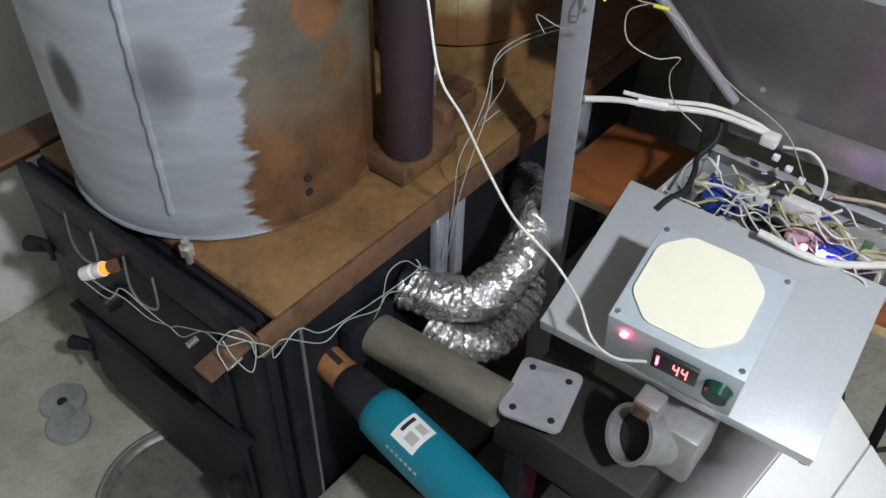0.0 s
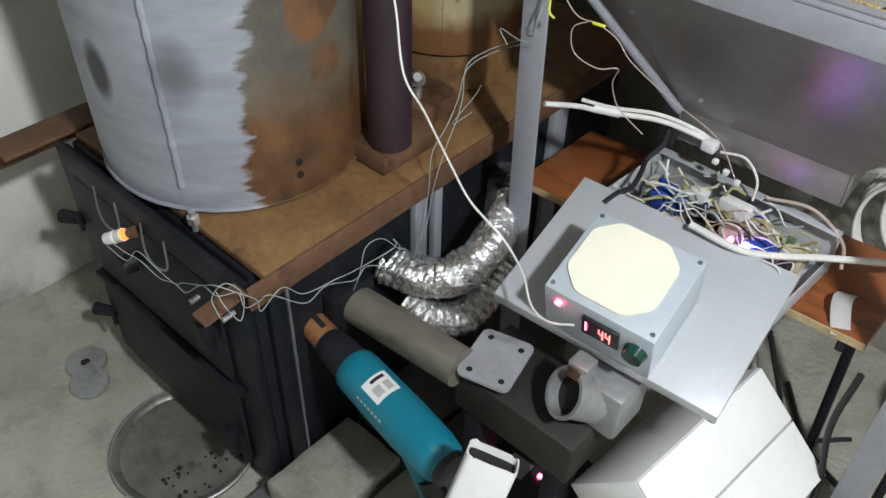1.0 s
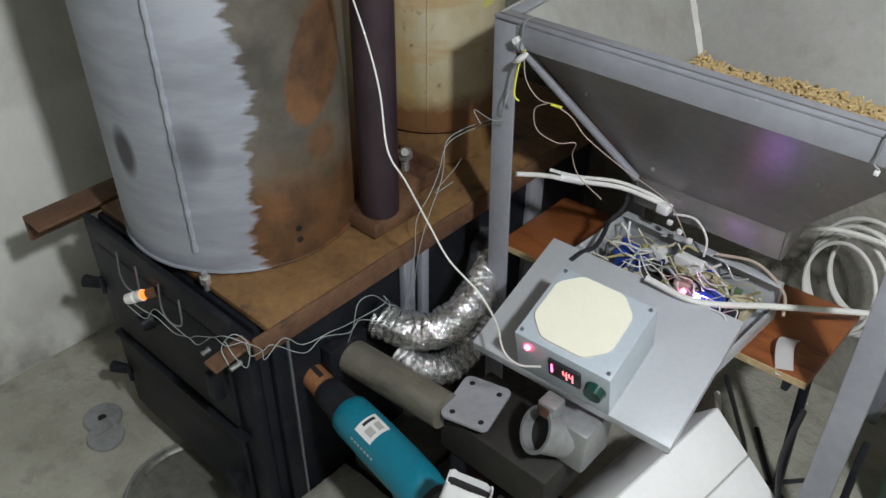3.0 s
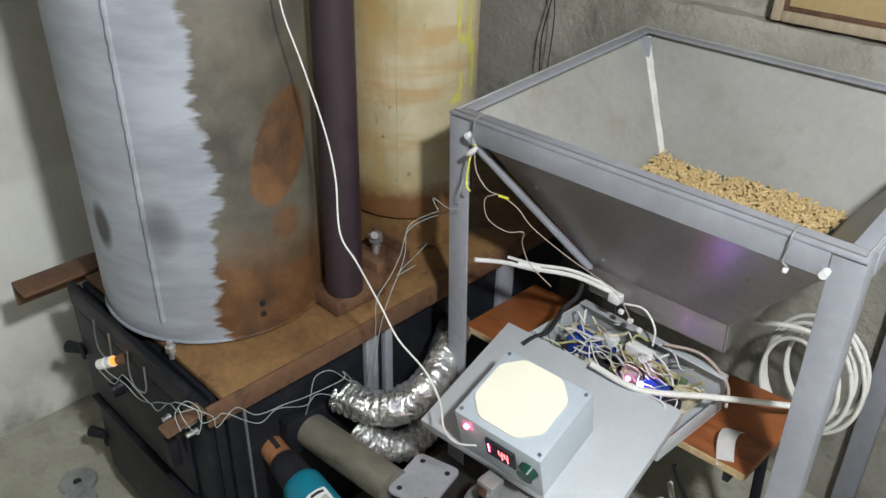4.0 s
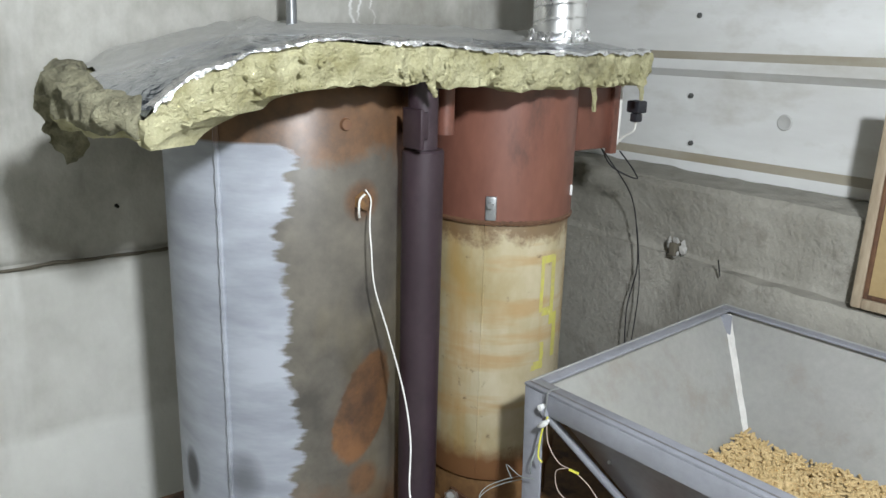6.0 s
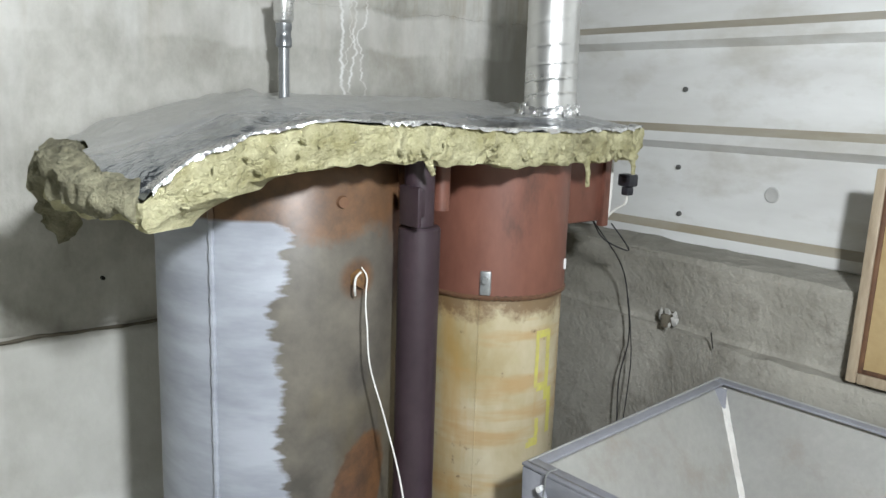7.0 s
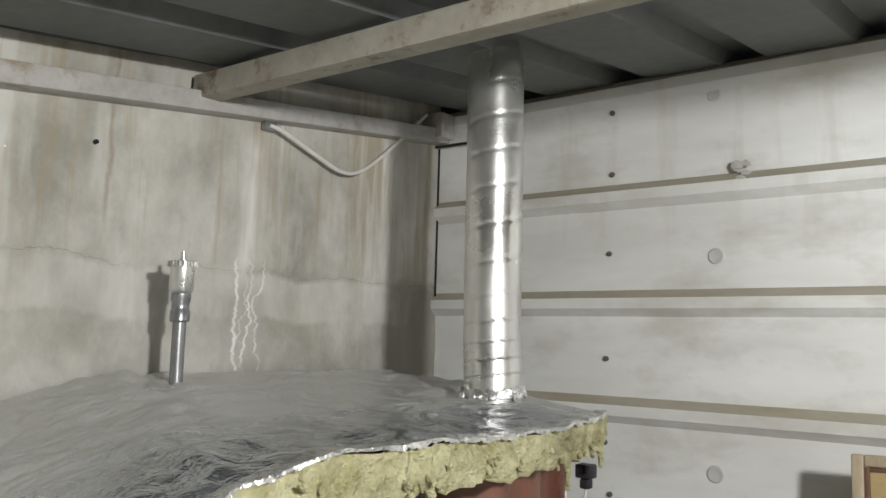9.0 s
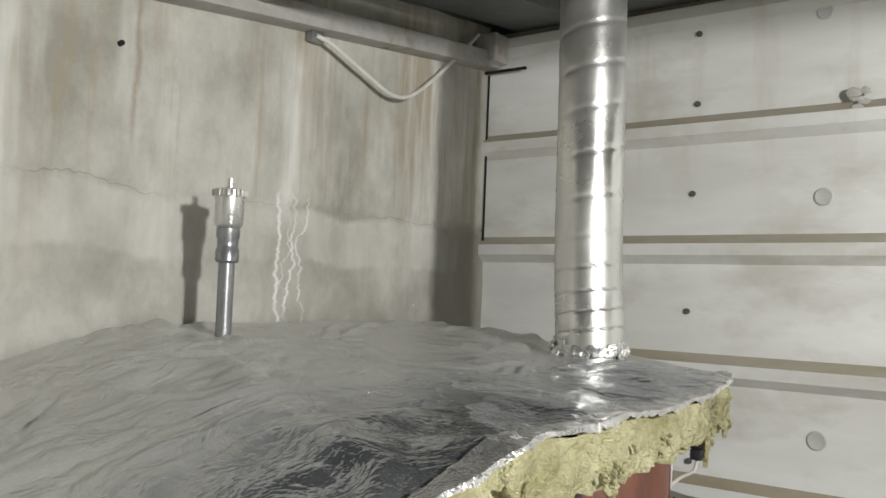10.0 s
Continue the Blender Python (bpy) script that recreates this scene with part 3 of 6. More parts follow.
    def plinth_at(u, v):
        x = WEST + u * (EAST - WEST)
        steps = [(1.595, -0.02), (1.595, 1.055), (1.600, 1.068), (1.640, 1.070), (1.645, 1.08), (1.645, 1.235), (1.655, 1.250), (NORTH + 0.01, 1.252)]
        k = min(int(v * 7), 6)
        f = v * 7 - k
        y, z = (steps[k][n] + (steps[k + 1][n] - steps[k][n]) * f for n in (0, 1))
        if x < -0.35 and y < 1.64:
            y += (1.638 - y) * min(1.0, (-0.35 - x) / 0.25)
        n1, n2 = rough((x, y + z, 0), 5, 0.014), rough((x, y + z, 4), 19, 0.006)
        back = 0.03 * max(0.0, noise.noise(Vector((x * 2.2, z * 3, 8)))) if 0.3 < v < 0.8 else 0.0
        return Vector((x, y - n1 + back, z + n2 + 0.4 * n1))

    plinth = solo("wall_plinth", grid(260, 98, plinth_at), PLINTH_CONCRETE, "rough stepped concrete foundation below the sheet wall", "foundation", "structure")
    bm = bmesh.new()
    for k in range(7):
        p = Vector((-0.60 + 0.020 * (k % 3), 1.628, 1.075 + 0.035 * random.random()))
        bmesh.ops.create_icosphere(bm, subdivisions=1, radius=random.uniform(0.007, 0.012), matrix=Matrix.Translation(p) @ Matrix.Diagonal((1, 0.6, 1.3, 1)))
    for v in bm.verts:
        v.co += Vector((noise.noise(v.co * 90), noise.noise(v.co * 90 + Vector((4, 0, 0))), noise.noise(v.co * 90 + Vector((0, 4, 0))))) * 0.006
    part("broken_socket", bm, PATCH, plinth, "crumbled white filler round a broken hole")
    part("hole", box((-0.593, 1.616, 1.070), (-0.574, 1.66, 1.104), 0.003), CRACK, plinth)
    part("nail", rod((-0.43, 1.60, 1.06), (-0.432, 1.59, 1.100), 0.0015), DARK_HOLE, plinth)

    # unseen walls, added to close the room and bounce the bulb's light
    solo("wall_south", box((WEST - 0.15, SOUTH - 0.15, 0), (EAST + 0.15, SOUTH, 2.0), 0), PLASTER, "unseen plaster wall added behind the walker to bounce light", "wall", "structure")
    solo("wall_east", box((EAST, SOUTH, 0), (EAST + 0.15, NORTH, 2.42), 0), PLASTER, "unseen plaster side wall added to bounce light", "wall", "structure")

    # roof of trapezoid sheet that falls towards the south
    bm = bmesh.new()
    shape, x = [], WEST - 0.2
    while x < EAST + 0.2:
        shape += [(x, 0.0), (x + 0.185, 0.0), (x + 0.205, 0.032), (x + 0.270, 0.032), (x + 0.290, 0.0)]
        x += 0.29
    for one, two in zip(shape, shape[1:]):
        if abs(one[0] - two[0]) < 1e-6:
            continue
        f = [bm.verts.new((px, py, roof_z(py) + pz)) for (px, pz), py in ((one, SOUTH - 0.2), (two, SOUTH - 0.2), (two, NORTH + 0.2), (one, NORTH + 0.2))]
        bm.faces.new(f)
    bmesh.ops.remove_doubles(bm, verts=bm.verts[:], dist=1e-5)
    solo("ceiling", bm, ROOF, "dark grey corrugated roof sheets seen from below", "ceiling", "structure")
    # unseen cover added above the sheets to close the roof
    bm = bmesh.new()
    bmesh.ops.create_cube(bm, size=1, matrix=Matrix.Translation((0.6, 0.07, 2.30)) @ Matrix.Diagonal((4.4, 4.2, 0.02, 1)))
    for v in bm.verts:
        v.co.z = roof_z(v.co.y) + 0.06 + (0.02 if v.co.z > 2.3 else 0)
    solo("roof_cover", bm, ROOF, "unseen cover added to close the roof", "roof", "structure")

    def sloped(lo, hi, bevel=0.003):
        bm = box(lo, hi, bevel)
        for v in bm.verts:
            v.co.z += 0.115 * v.co.y
        return bm

    trim = solo("trim_beam", sloped((WEST - 0.01, SOUTH, 2.052), (WEST + 0.052, NORTH - 0.02, 2.094)), BEAM, "grey steel bearer bolted along the plaster wall", "beam", "structure")
    part("shoe", box((WEST, 1.752, 2.265), (WEST + 0.075, 1.815, 2.34), 0.006), BEAM, trim, "grey end block of the bearer")
    part("slot", box((WEST + 0.006, NORTH - 0.028, 2.250), (WEST + 0.13, NORTH - 0.023, 2.257), 0), DARK_HOLE, trim, "dark gap under the end block")
    part("corner_gap", box((WEST + 0.006, NORTH - 0.012, 1.81), (WEST + 0.010, NORTH - 0.008, 2.25), 0), DARK_HOLE, trim, "dark gap in the wall corner")
    rafter = bmesh.new()
    box((WEST + 0.02, 0.955, 2.190), (EAST, 1.005, 2.242), 0.004, None, rafter)
    for v in rafter.verts:
        v.co += Vector((0, rough(v.co, 6, 0.004), rough(v.co, 5, 0.003)))
    solo("trim_rafter", rafter, RAFTER, "rafter with peeling cream paint and rust", "beam", "structure")
    cable([(WEST + 0.028, 1.165, 2.176), (WEST + 0.035, 1.205, 2.166), (WEST + 0.035, 1.308, 2.131), (WEST + 0.036, 1.398, 2.105), (WEST + 0.036, 1.470, 2.121), (WEST + 0.036, 1.577, 2.198), (WEST + 0.036, 1.730, 2.330)],
          0.0048, WIRE_WHITE, "white cable hung slack along the plaster wall")
    bm = rod((WEST, 1.171, 2.176), (WEST + 0.03, 1.171, 2.176), 0.008, 0.006, 8)
    box((WEST + 0.008, 1.155, 2.166), (WEST + 0.026, 1.190, 2.188), 0.003, None, bm)
    solo("cable_clip", bm, ZINC_PIPE, "small steel cable clip nailed to the plaster", "clip")


# ---- the boiler: stove, tanks, pipes ----
def build_stove():
    x0, x1, y0, y1 = -0.948, -0.455, 0.435, 1.46
    st = thing("wood_boiler", (-0.72, 0.9, 0), "black steel stove body with rusty ochre top plate on the floor", "boiler")
    part("body", box((x0, y0 + 0.012, 0.035), (x1, y1, 0.566), 0.006), BLACK_STEEL, st)
    part("top_plate", box((x0 + 0.01, y0 + 0.02, 0.5685), (-0.4235, y1 + 0.01, 0.583), 0.003), RUST_PLATE, st, "rusty ochre steel plate")
    part("right_rail", box((-0.4225, 0.42, 0.540), (-0.4155, y1 + 0.02, 0.5835), 0.002), RUST_RAIL, st, "rusty flat rail along the plate edge")
    part("rail_tab", box((-0.447, 0.345, 0.574), (-0.415, 0.4195, 0.582), 0.003, Matrix.Translation((-0.43, 0.42, 0.578)) @ Matrix.Rotation(radians(7), 4, "X") @ Matrix.Translation((0.43, -0.42, -0.578))), RUST_RAIL, st, "rusty tab jutting past the front")
    bm = box((-1.010, 0.335, 0.578), (-0.945, y1 + 0.02, 0.586), 0.002)
    box((-1.010, 0.335, 0.530), (-1.003, y1 + 0.02, 0.5855), 0.002, None, bm)
    part("left_rail", bm, RUST_RAIL, st, "rusty angle iron running past the front")
    front = part("front_panel", box((x0 - 0.01, y0 - 0.012, 0.05), (x1 + 0.005, y0 + 0.010, 0.560), 0.004), BLACK_STEEL, st)
    part("upper_lip", box((x0 + 0.03, y0 - 0.026, 0.545), (x1 - 0.01, y0 - 0.013, 0.597), 0.003), BLACK_STEEL, st, "dark upright lip above the doors")
    door = part("door", box((x0 + 0.05, y0 - 0.024, 0.315), (x1 - 0.045, y0 - 0.0125, 0.540), 0.006), BLACK_STEEL, st, "black fire door")
    ash = part("ash_door", box((x0 + 0.05, y0 - 0.024, 0.075), (x1 - 0.045, y0 - 0.0125, 0.290), 0.006), BLACK_STEEL, st, "black ash door")
    part("ledge", box((x0 + 0.03, y0 - 0.034, 0.296), (x1 - 0.025, y0 - 0.013, 0.304), 0.002), BLACK_STEEL, st)
    for z in (0.43, 0.18):
        part("hinge", rod((x0 + 0.038, y0 - 0.03, z - 0.02), (x0 + 0.038, y0 - 0.03, z + 0.02), 0.0045, None, 14), BLACK_STEEL, door if z > 0.3 else ash)
    for z, x in ((0.44, x1 - 0.05), (0.17, x1 - 0.05)):
        bm = box((x - 0.02, y0 - 0.055, z - 0.03), (x + 0.006, y0 - 0.034, z + 0.03), 0.004)
        part("latch", bm, BLACK_STEEL, door if z > 0.3 else ash)
    part("handle_knob", rod((x0 + 0.0, y0 - 0.01, 0.40), (x0 - 0.045, y0 - 0.03, 0.395), 0.010, 0.014, 16), BLACK_STEEL, door, "black round door knob")
    part("side_knob", rod((x0 + 0.0, y0 - 0.01, 0.15), (x0 - 0.045, y0 - 0.03, 0.145), 0.010, 0.014, 16), BLACK_STEEL, ash, "black round door knob")
    for x, z in ((-0.80, 0.545), (-0.665, 0.545)):
        bm = sweep([(x, y0 - 0.03, z + 0.025), (x, y0 - 0.034, z - 0.03), (x + 0.025, y0 - 0.036, z - 0.045), (x + 0.06, y0 - 0.034, z - 0.03), (x + 0.062, y0 - 0.03, z + 0.025)], 0.0018, 6, 6)
        part("wire_hook", bm, ZINC_PIPE, st, "bent wire hook on the lip")
    part("round_boss", rod((-0.735, y0 - 0.030, 0.445), (-0.735, y0 - 0.052, 0.445), 0.019, 0.016, 18), BLACK_STEEL, st)
    for x, y, z in ((-0.470, 0.405, 0.522), (-0.470, 0.405, 0.500), (-0.545, 0.400, 0.490)):
        part("screw", rod((x, y + 0.03, z), (x, y - 0.004, z - 0.002), 0.0048, 0.0048, 10), CHROME, st, "bright screw end")
    bm = rod((-0.585, 0.452, 0.575), (-0.585, 0.452, 0.612), 0.0055, None, 10)
    rod((-0.585, 0.452, 0.590), (-0.585, 0.452, 0.602), 0.010, None, 6, bm)
    part("stud", bm, CHROME, st, "threaded stud with nut")
    # upright angle irons at the corner and along the side
    for y, w, mat in ((0.466, 0.030, BLACK_STEEL), (0.785, 0.030, GREY_PAINT), (0.835, 0.020, GREY_PAINT), (1.19, 0.05, GREY_PAINT)):
        part("upright", box((x1 + 0.001, y, 0.03), (x1 + 0.016, y + w, 0.562), 0.002), mat, st)
    part("edge_strip", box((x1 + 0.008, 0.4975, 0.03), (x1 + 0.017, 0.5025, 0.560), 0.001), ZINC_PIPE, st, "worn bright edge")
    for x in (x0 + 0.03, x1 - 0.05):
        for y in (y0 + 0.03, y1 - 0.08):
            part("foot", box((x, y, 0.0), (x + 0.03, y + 0.03, 0.036), 0.002), BLACK_STEEL, st)

    ig = thing("glow_igniter", (-0.70, 0.40, 0.52), "white porcelain igniter with glowing orange tip on the stove front", "igniter")
    part("insulator", lathe([(0.006, 0), (0.010, 0.004), (0.011, 0.022), (0.0085, 0.025), (0.011, 0.029), (0.011, 0.040)], (0, 0, 0), 20, None, Matrix.Translation((-0.735, 0.372, 0.515)) @ Vector((0.75, 0.45, 0.42)).to_track_quat("Z", "Y").to_matrix().to_4x4()), PORCELAIN, ig)
    part("tip", rod((-0.7055, 0.390, 0.5315), (-0.694, 0.397, 0.538), 0.0095, 0.008, 16), EMBER, ig, "glowing orange tip")
    part("collar", rod((-0.6945, 0.3965, 0.5375), (-0.685, 0.402, 0.543), 0.0095, 0.010, 8), RUST_RAIL, ig, "rusty hexagon collar")


def build_tanks():
    cx, cy, r = TANK_A
    z0, z1 = 0.586, 1.515
    tank = thing("boiler_tank", (cx, cy, z0), "tall rusty steel cylinder half brushed with grey paint", "tank")
    shell = part("shell", lathe([(r - 0.012, z0), (r - 0.003, z0 + 0.004), (r - 0.002, z0 + 0.03), (r, z0 + 0.045), (r, 0.8), (r, 1.1), (r, z1 - 0.02), (r - 0.01, z1)], (cx, cy, 0), 96), TANK, tank)
    a = radians(-57.5)
    pts = [(cx + (r + 0.001) * math.cos(a + 0.0012 * math.sin(k)), cy + (r + 0.001) * math.sin(a + 0.0012 * math.sin(k)), z0 + 0.05 + (z1 - z0 - 0.06) * k / 20) for k in range(21)]
    part("weld_seam", sweep(pts, lambda s, b: 0.0052 + 0.0008 * math.sin(s * 160), 8, 6), TANK, tank, "raised weld bead under grey paint")
    ring = [(cx + (r - 0.001) * math.cos(2 * math.pi * k / 40), cy + (r - 0.001) * math.sin(2 * math.pi * k / 40), z0 + 0.006) for k in range(41)]
    part("foot_weld", sweep(ring, lambda s, b: 0.0034 + 0.0018 * noise.noise(Vector((s * 80, b, 0))), 6, 3), TANK, tank)
    for ang, z, s in ((-11, 0.655, 0.006), (-11, 0.632, 0.006)):
        d = Vector((math.cos(radians(ang)), math.sin(radians(ang)), 0))
        p = Vector((cx, cy, z)) + d * r
        part("bolt_hole", rod(p - d * 0.004, p + d * 0.0015, s, None, 12), DARK_HOLE, shell)
    d = Vector((math.cos(0.09), math.sin(0.09), 0))
    p = Vector((cx, cy, 1.323)) + d * r
    part("plug", rod(p, p + d * 0.014, 0.017, 0.015, 6), RUST_PLATE, tank, "rusty hexagon plug")
    d2 = Vector((math.cos(radians(-3)), math.sin(radians(-3)), 0))
    p2 = Vector((cx, cy, 1.452)) + d2 * r
    part("stain_lug", rod(p2, p2 + d2 * 0.006, 0.011, 0.009, 10), RUST_RAIL, tank)

    bx, by, rb = TANK_B
    cyl = thing("gas_cylinder_flue", (bx, by, 0.6), "weathered cream gas cylinder with brown primed upper ring on the stove", "cylinder")
    part("shell", lathe([(rb - 0.02, 0.655), (rb - 0.004, 0.664), (rb, 0.68), (rb, 1.236), (rb - 0.01, 1.24)], (bx, by, 0), 72), CYLINDER, cyl)
    part("skirt", lathe([(rb - 0.012, 0.585), (rb - 0.012, 0.656)], (bx, by, 0), 60), RUST_PLATE, cyl, "rusty foot ring")
    part("upper_ring", lathe([(rb, 1.236), (rb + 0.005, 1.238), (rb + 0.005, 1.525), (rb - 0.01, 1.53)], (bx, by, 0), 72), PRIMER, cyl, "brown primed steel ring")
    pts = [(bx + (rb + 0.003) * math.cos(radians(-92 + 6 * k)), by + (rb + 0.003) * math.sin(radians(-92 + 6 * k)), 1.236) for k in range(24)]
    part("joint_weld", sweep(pts, lambda s, b: 0.0055 + 0.0022 * noise.noise(Vector((s * 70, b, 3))), 6, 3), RUST_RAIL, cyl)
    a = radians(-51)
    part("side_seam", sweep([(bx + rb * math.cos(a), by + rb * math.sin(a), z) for z in (0.68, 0.86, 1.05, 1.23)], 0.002, 6, 6), CYLINDER, cyl)
    d = Vector((math.cos(radians(-47)), math.sin(radians(-47)), 0))
    p = Vector((bx, by, 1.268)) + d * (rb + 0.005)
    bm = box((-0.004, -0.011, -0.026), (0.006, 0.011, 0.022), 0.003, Matrix.Translation(p) @ Matrix.Rotation(radians(-47), 4, "Z"))
    rod(p + Vector((0, 0, 0.006)), p + d * 0.018 + Vector((0, 0, 0.006)), 0.006, None, 8, bm)
    part("lug", bm, GALV, cyl, "small steel lug with bolt")
    p = Vector((bx, by, 1.29)) + Vector((math.cos(radians(31)), math.sin(radians(31)), 0)) * (rb + 0.006)
    part("white_chip", box(p - Vector((0.003, 0.003, 0.012)), p + Vector((0.003, 0.003, 0.010)), 0.002), WHITE_PLASTIC, cyl)
    # yellow hand-painted strokes, drawn as plain bars
    for lo, hi, z, h in ((-3, 0.5, 1.10, 0.115), (-3, 12, 1.155, 0.016), (9, 14, 1.085, 0.15), (0, 12, 1.042, 0.018), (-6, 4, 0.925, 0.018), (0, 4, 0.950, 0.05), (14, 20, 0.985, 0.10), (-8, -4, 0.92, 0.012)):
        def stroke(u, v, lo=lo, hi=hi, z=z, h=h):
            a = radians(lo + (hi - lo) * u + 0.8 * noise.noise(Vector((v * 5, z * 9, 0))))
            return Vector((bx + (rb + 0.0012) * math.cos(a), by + (rb + 0.0012) * math.sin(a), z + h * (v - 0.5)))

        part("paint_stroke", grid(6, 6, stroke), YELLOW_PAINT, cyl, "yellow paint stroke")
    # smoke box behind, with a corner angle
    part("smoke_box", box((-0.80, 1.16, 1.352), (-0.612, 1.385, 1.525), 0.004), PRIMER, cyl, "brown primed smoke box")
    part("corner_angle", box((-0.620, 1.380, 1.340), (-0.602, 1.400, 1.53), 0.002), PRIMER, cyl)
    # upper neck plates between the two tanks, darkened for the shade under the mat
    part("neck_plate", box((-0.60, 0.775, 1.425), (-0.50, 0.795, 1.535), 0.003), RUST_RAIL, cyl, "brown plate joining the tanks")
    part("bridge_pipe", rod((-0.545, 0.865, 1.42), (-0.545, 0.865, 1.53), 0.016, None, 16), PRIMER, cyl)

    pipe = thing("riser_pipe", (-0.49, 0.775, 0.6), "plum painted vertical steel pipe between the two tanks", "pipe")
    part("tube", lathe([(0.030, 0.62), (0.036, 0.622), (0.036, 1.402), (0.033, 1.406), (0.020, 1.4062)], (-0.492, 0.778, 0), 36), PIPE_PAINT, pipe)
    # the pipe's dark tone also puts the mat's shade into this plate
    part("neck", box((-0.494, 0.736, 1.412), (-0.442, 0.744, 1.478), 0.002), PIPE_PAINT, pipe, "dark brown clamp plate over the pipe head")
    part("clamp_web", box((-0.486, 0.7445, 1.425), (-0.470, 0.772, 1.470), 0.001), PIPE_PAINT, pipe)
    part("stub", rod((-0.500, 0.782, 1.405), (-0.500, 0.782, 1.53), 0.026, None, 24), PIPE_PAINT, pipe)
    part("base_block", box((-0.565, 0.735, 0.5855), (-0.462, 0.86, 0.622), 0.006), RUST_RAIL, pipe, "rusty foot under the pipe")
    part("base_bar", box((-0.60, 0.86, 0.5855), (-0.49, 0.885, 0.640), 0.004), RUST_RAIL, pipe)
    bm = rod((-0.575, 0.931, 0.60), (-0.575, 0.931, 0.652), 0.009, None, 10)
    rod((-0.575, 0.931, 0.632), (-0.575, 0.931, 0.646), 0.016, None, 6, bm)
    rod((-0.575, 0.931, 0.649), (-0.56, 0.915, 0.657), 0.008, None, 10, bm)
    solo("clamp_bolt", bm, CHROME, "bright clamp bolt and nut on the stove top", "bolt")
    bm = box((-0.62, 0.90, 0.5855), (-0.52, 0.965, 0.604), 0.004)
    box((-0.625, 0.966, 0.5855), (-0.520, 0.973, 0.628), 0.002, None, bm)
    box((-0.519, 0.895, 0.5855), (-0.513, 0.973, 0.618), 0.002, None, bm)
    solo("rusty_bracket", bm, RUST_RAIL, "rusty flat bracket lying on the stove top", "bracket")


def build_flue():
    fl = thing("flue_pipe", (-0.725, 1.316, 1.58), "silver spiral foil flue rising from the insulation to the roof", "flue")
    base, top, turns = Vector((-0.722, 1.314, 1.50)), Vector((-0.748, 1.335, 2.345)), 17

    def r(s, a):
        groove = abs(((s * turns * 0.98 + a / (2 * math.pi)) % 1.0) - 0.5)
        return 0.0574 + 0.0015 * min(1.0, groove * 16) + 0.0007 * noise.noise(Vector((s * 7, math.cos(a), math.sin(a)))) + 0.007 * max(0.0, 1 - s / 0.2) ** 2

    mid = base.lerp(top, 0.3) + Vector((-0.004, 0.004, 0))
    part("tube", sweep([base, base.lerp(top, 0.12) + Vector((0.004, -0.003, 0)), mid, base.lerp(top, 0.65), top], r, 48, 70), FLUE_FOIL, fl)
    for k in range(26):
        a = 2 * math.pi * k / 26
        p = base + Vector((0.062 * math.cos(a), 0.062 * math.sin(a), 0.096 + random.uniform(-0.004, 0.006)))
        part("foil_scrap", box((-0.008, -0.002, -0.012), (0.008, 0.002, random.uniform(0.004, 0.014)), 0.001, Matrix.Translation(p) @ Matrix.Rotation(a + 1.57 + random.uniform(-0.5, 0.5), 4, "Z") @ Matrix.Rotation(random.uniform(-0.6, 0.6), 4, "X")), DUCT_FOIL, fl, "torn crumpled foil")

    v = thing("air_vent", (-1.132, 0.863, 1.58), "chrome automatic air vent on a zinc riser above the insulation", "valve")
    at = (-1.132, 0.863, 0)
    part("riser", lathe([(0.0125, 1.50), (0.0125, 1.735)], at, 20), ZINC_PIPE, v, "zinc plated pipe")
    part("coupling", lathe([(0.016, 1.715), (0.0185, 1.718), (0.0185, 1.735), (0.0165, 1.738), (0.0165, 1.752), (0.0185, 1.755), (0.0185, 1.768), (0.013, 1.770)], at, 24), ZINC_PIPE, v)
    part("vent_body", lathe([(0.012, 1.766), (0.020, 1.772), (0.0225, 1.776), (0.0225, 1.818), (0.024, 1.819)], at, 36), CHROME, v)
    bm = bmesh.new()
    for k in range(22):
        a = 2 * math.pi * k / 22
        rod((at[0] + 0.0255 * math.cos(a), at[1] + 0.0255 * math.sin(a), 1.819), (at[0] + 0.0255 * math.cos(a), at[1] + 0.0255 * math.sin(a), 1.829), 0.0026, None, 6, bm)
    lathe([(0.0255, 1.8185), (0.0255, 1.829), (0.022, 1.831), (0.010, 1.832)], at, 36, bm)
    cap = part("cap", bm, CHROME, v, "ribbed chrome cap")
    part("nipple", lathe([(0.006, 1.831), (0.006, 1.836), (0.0045, 1.837), (0.0045, 1.848)], at, 14), CHROME, cap)


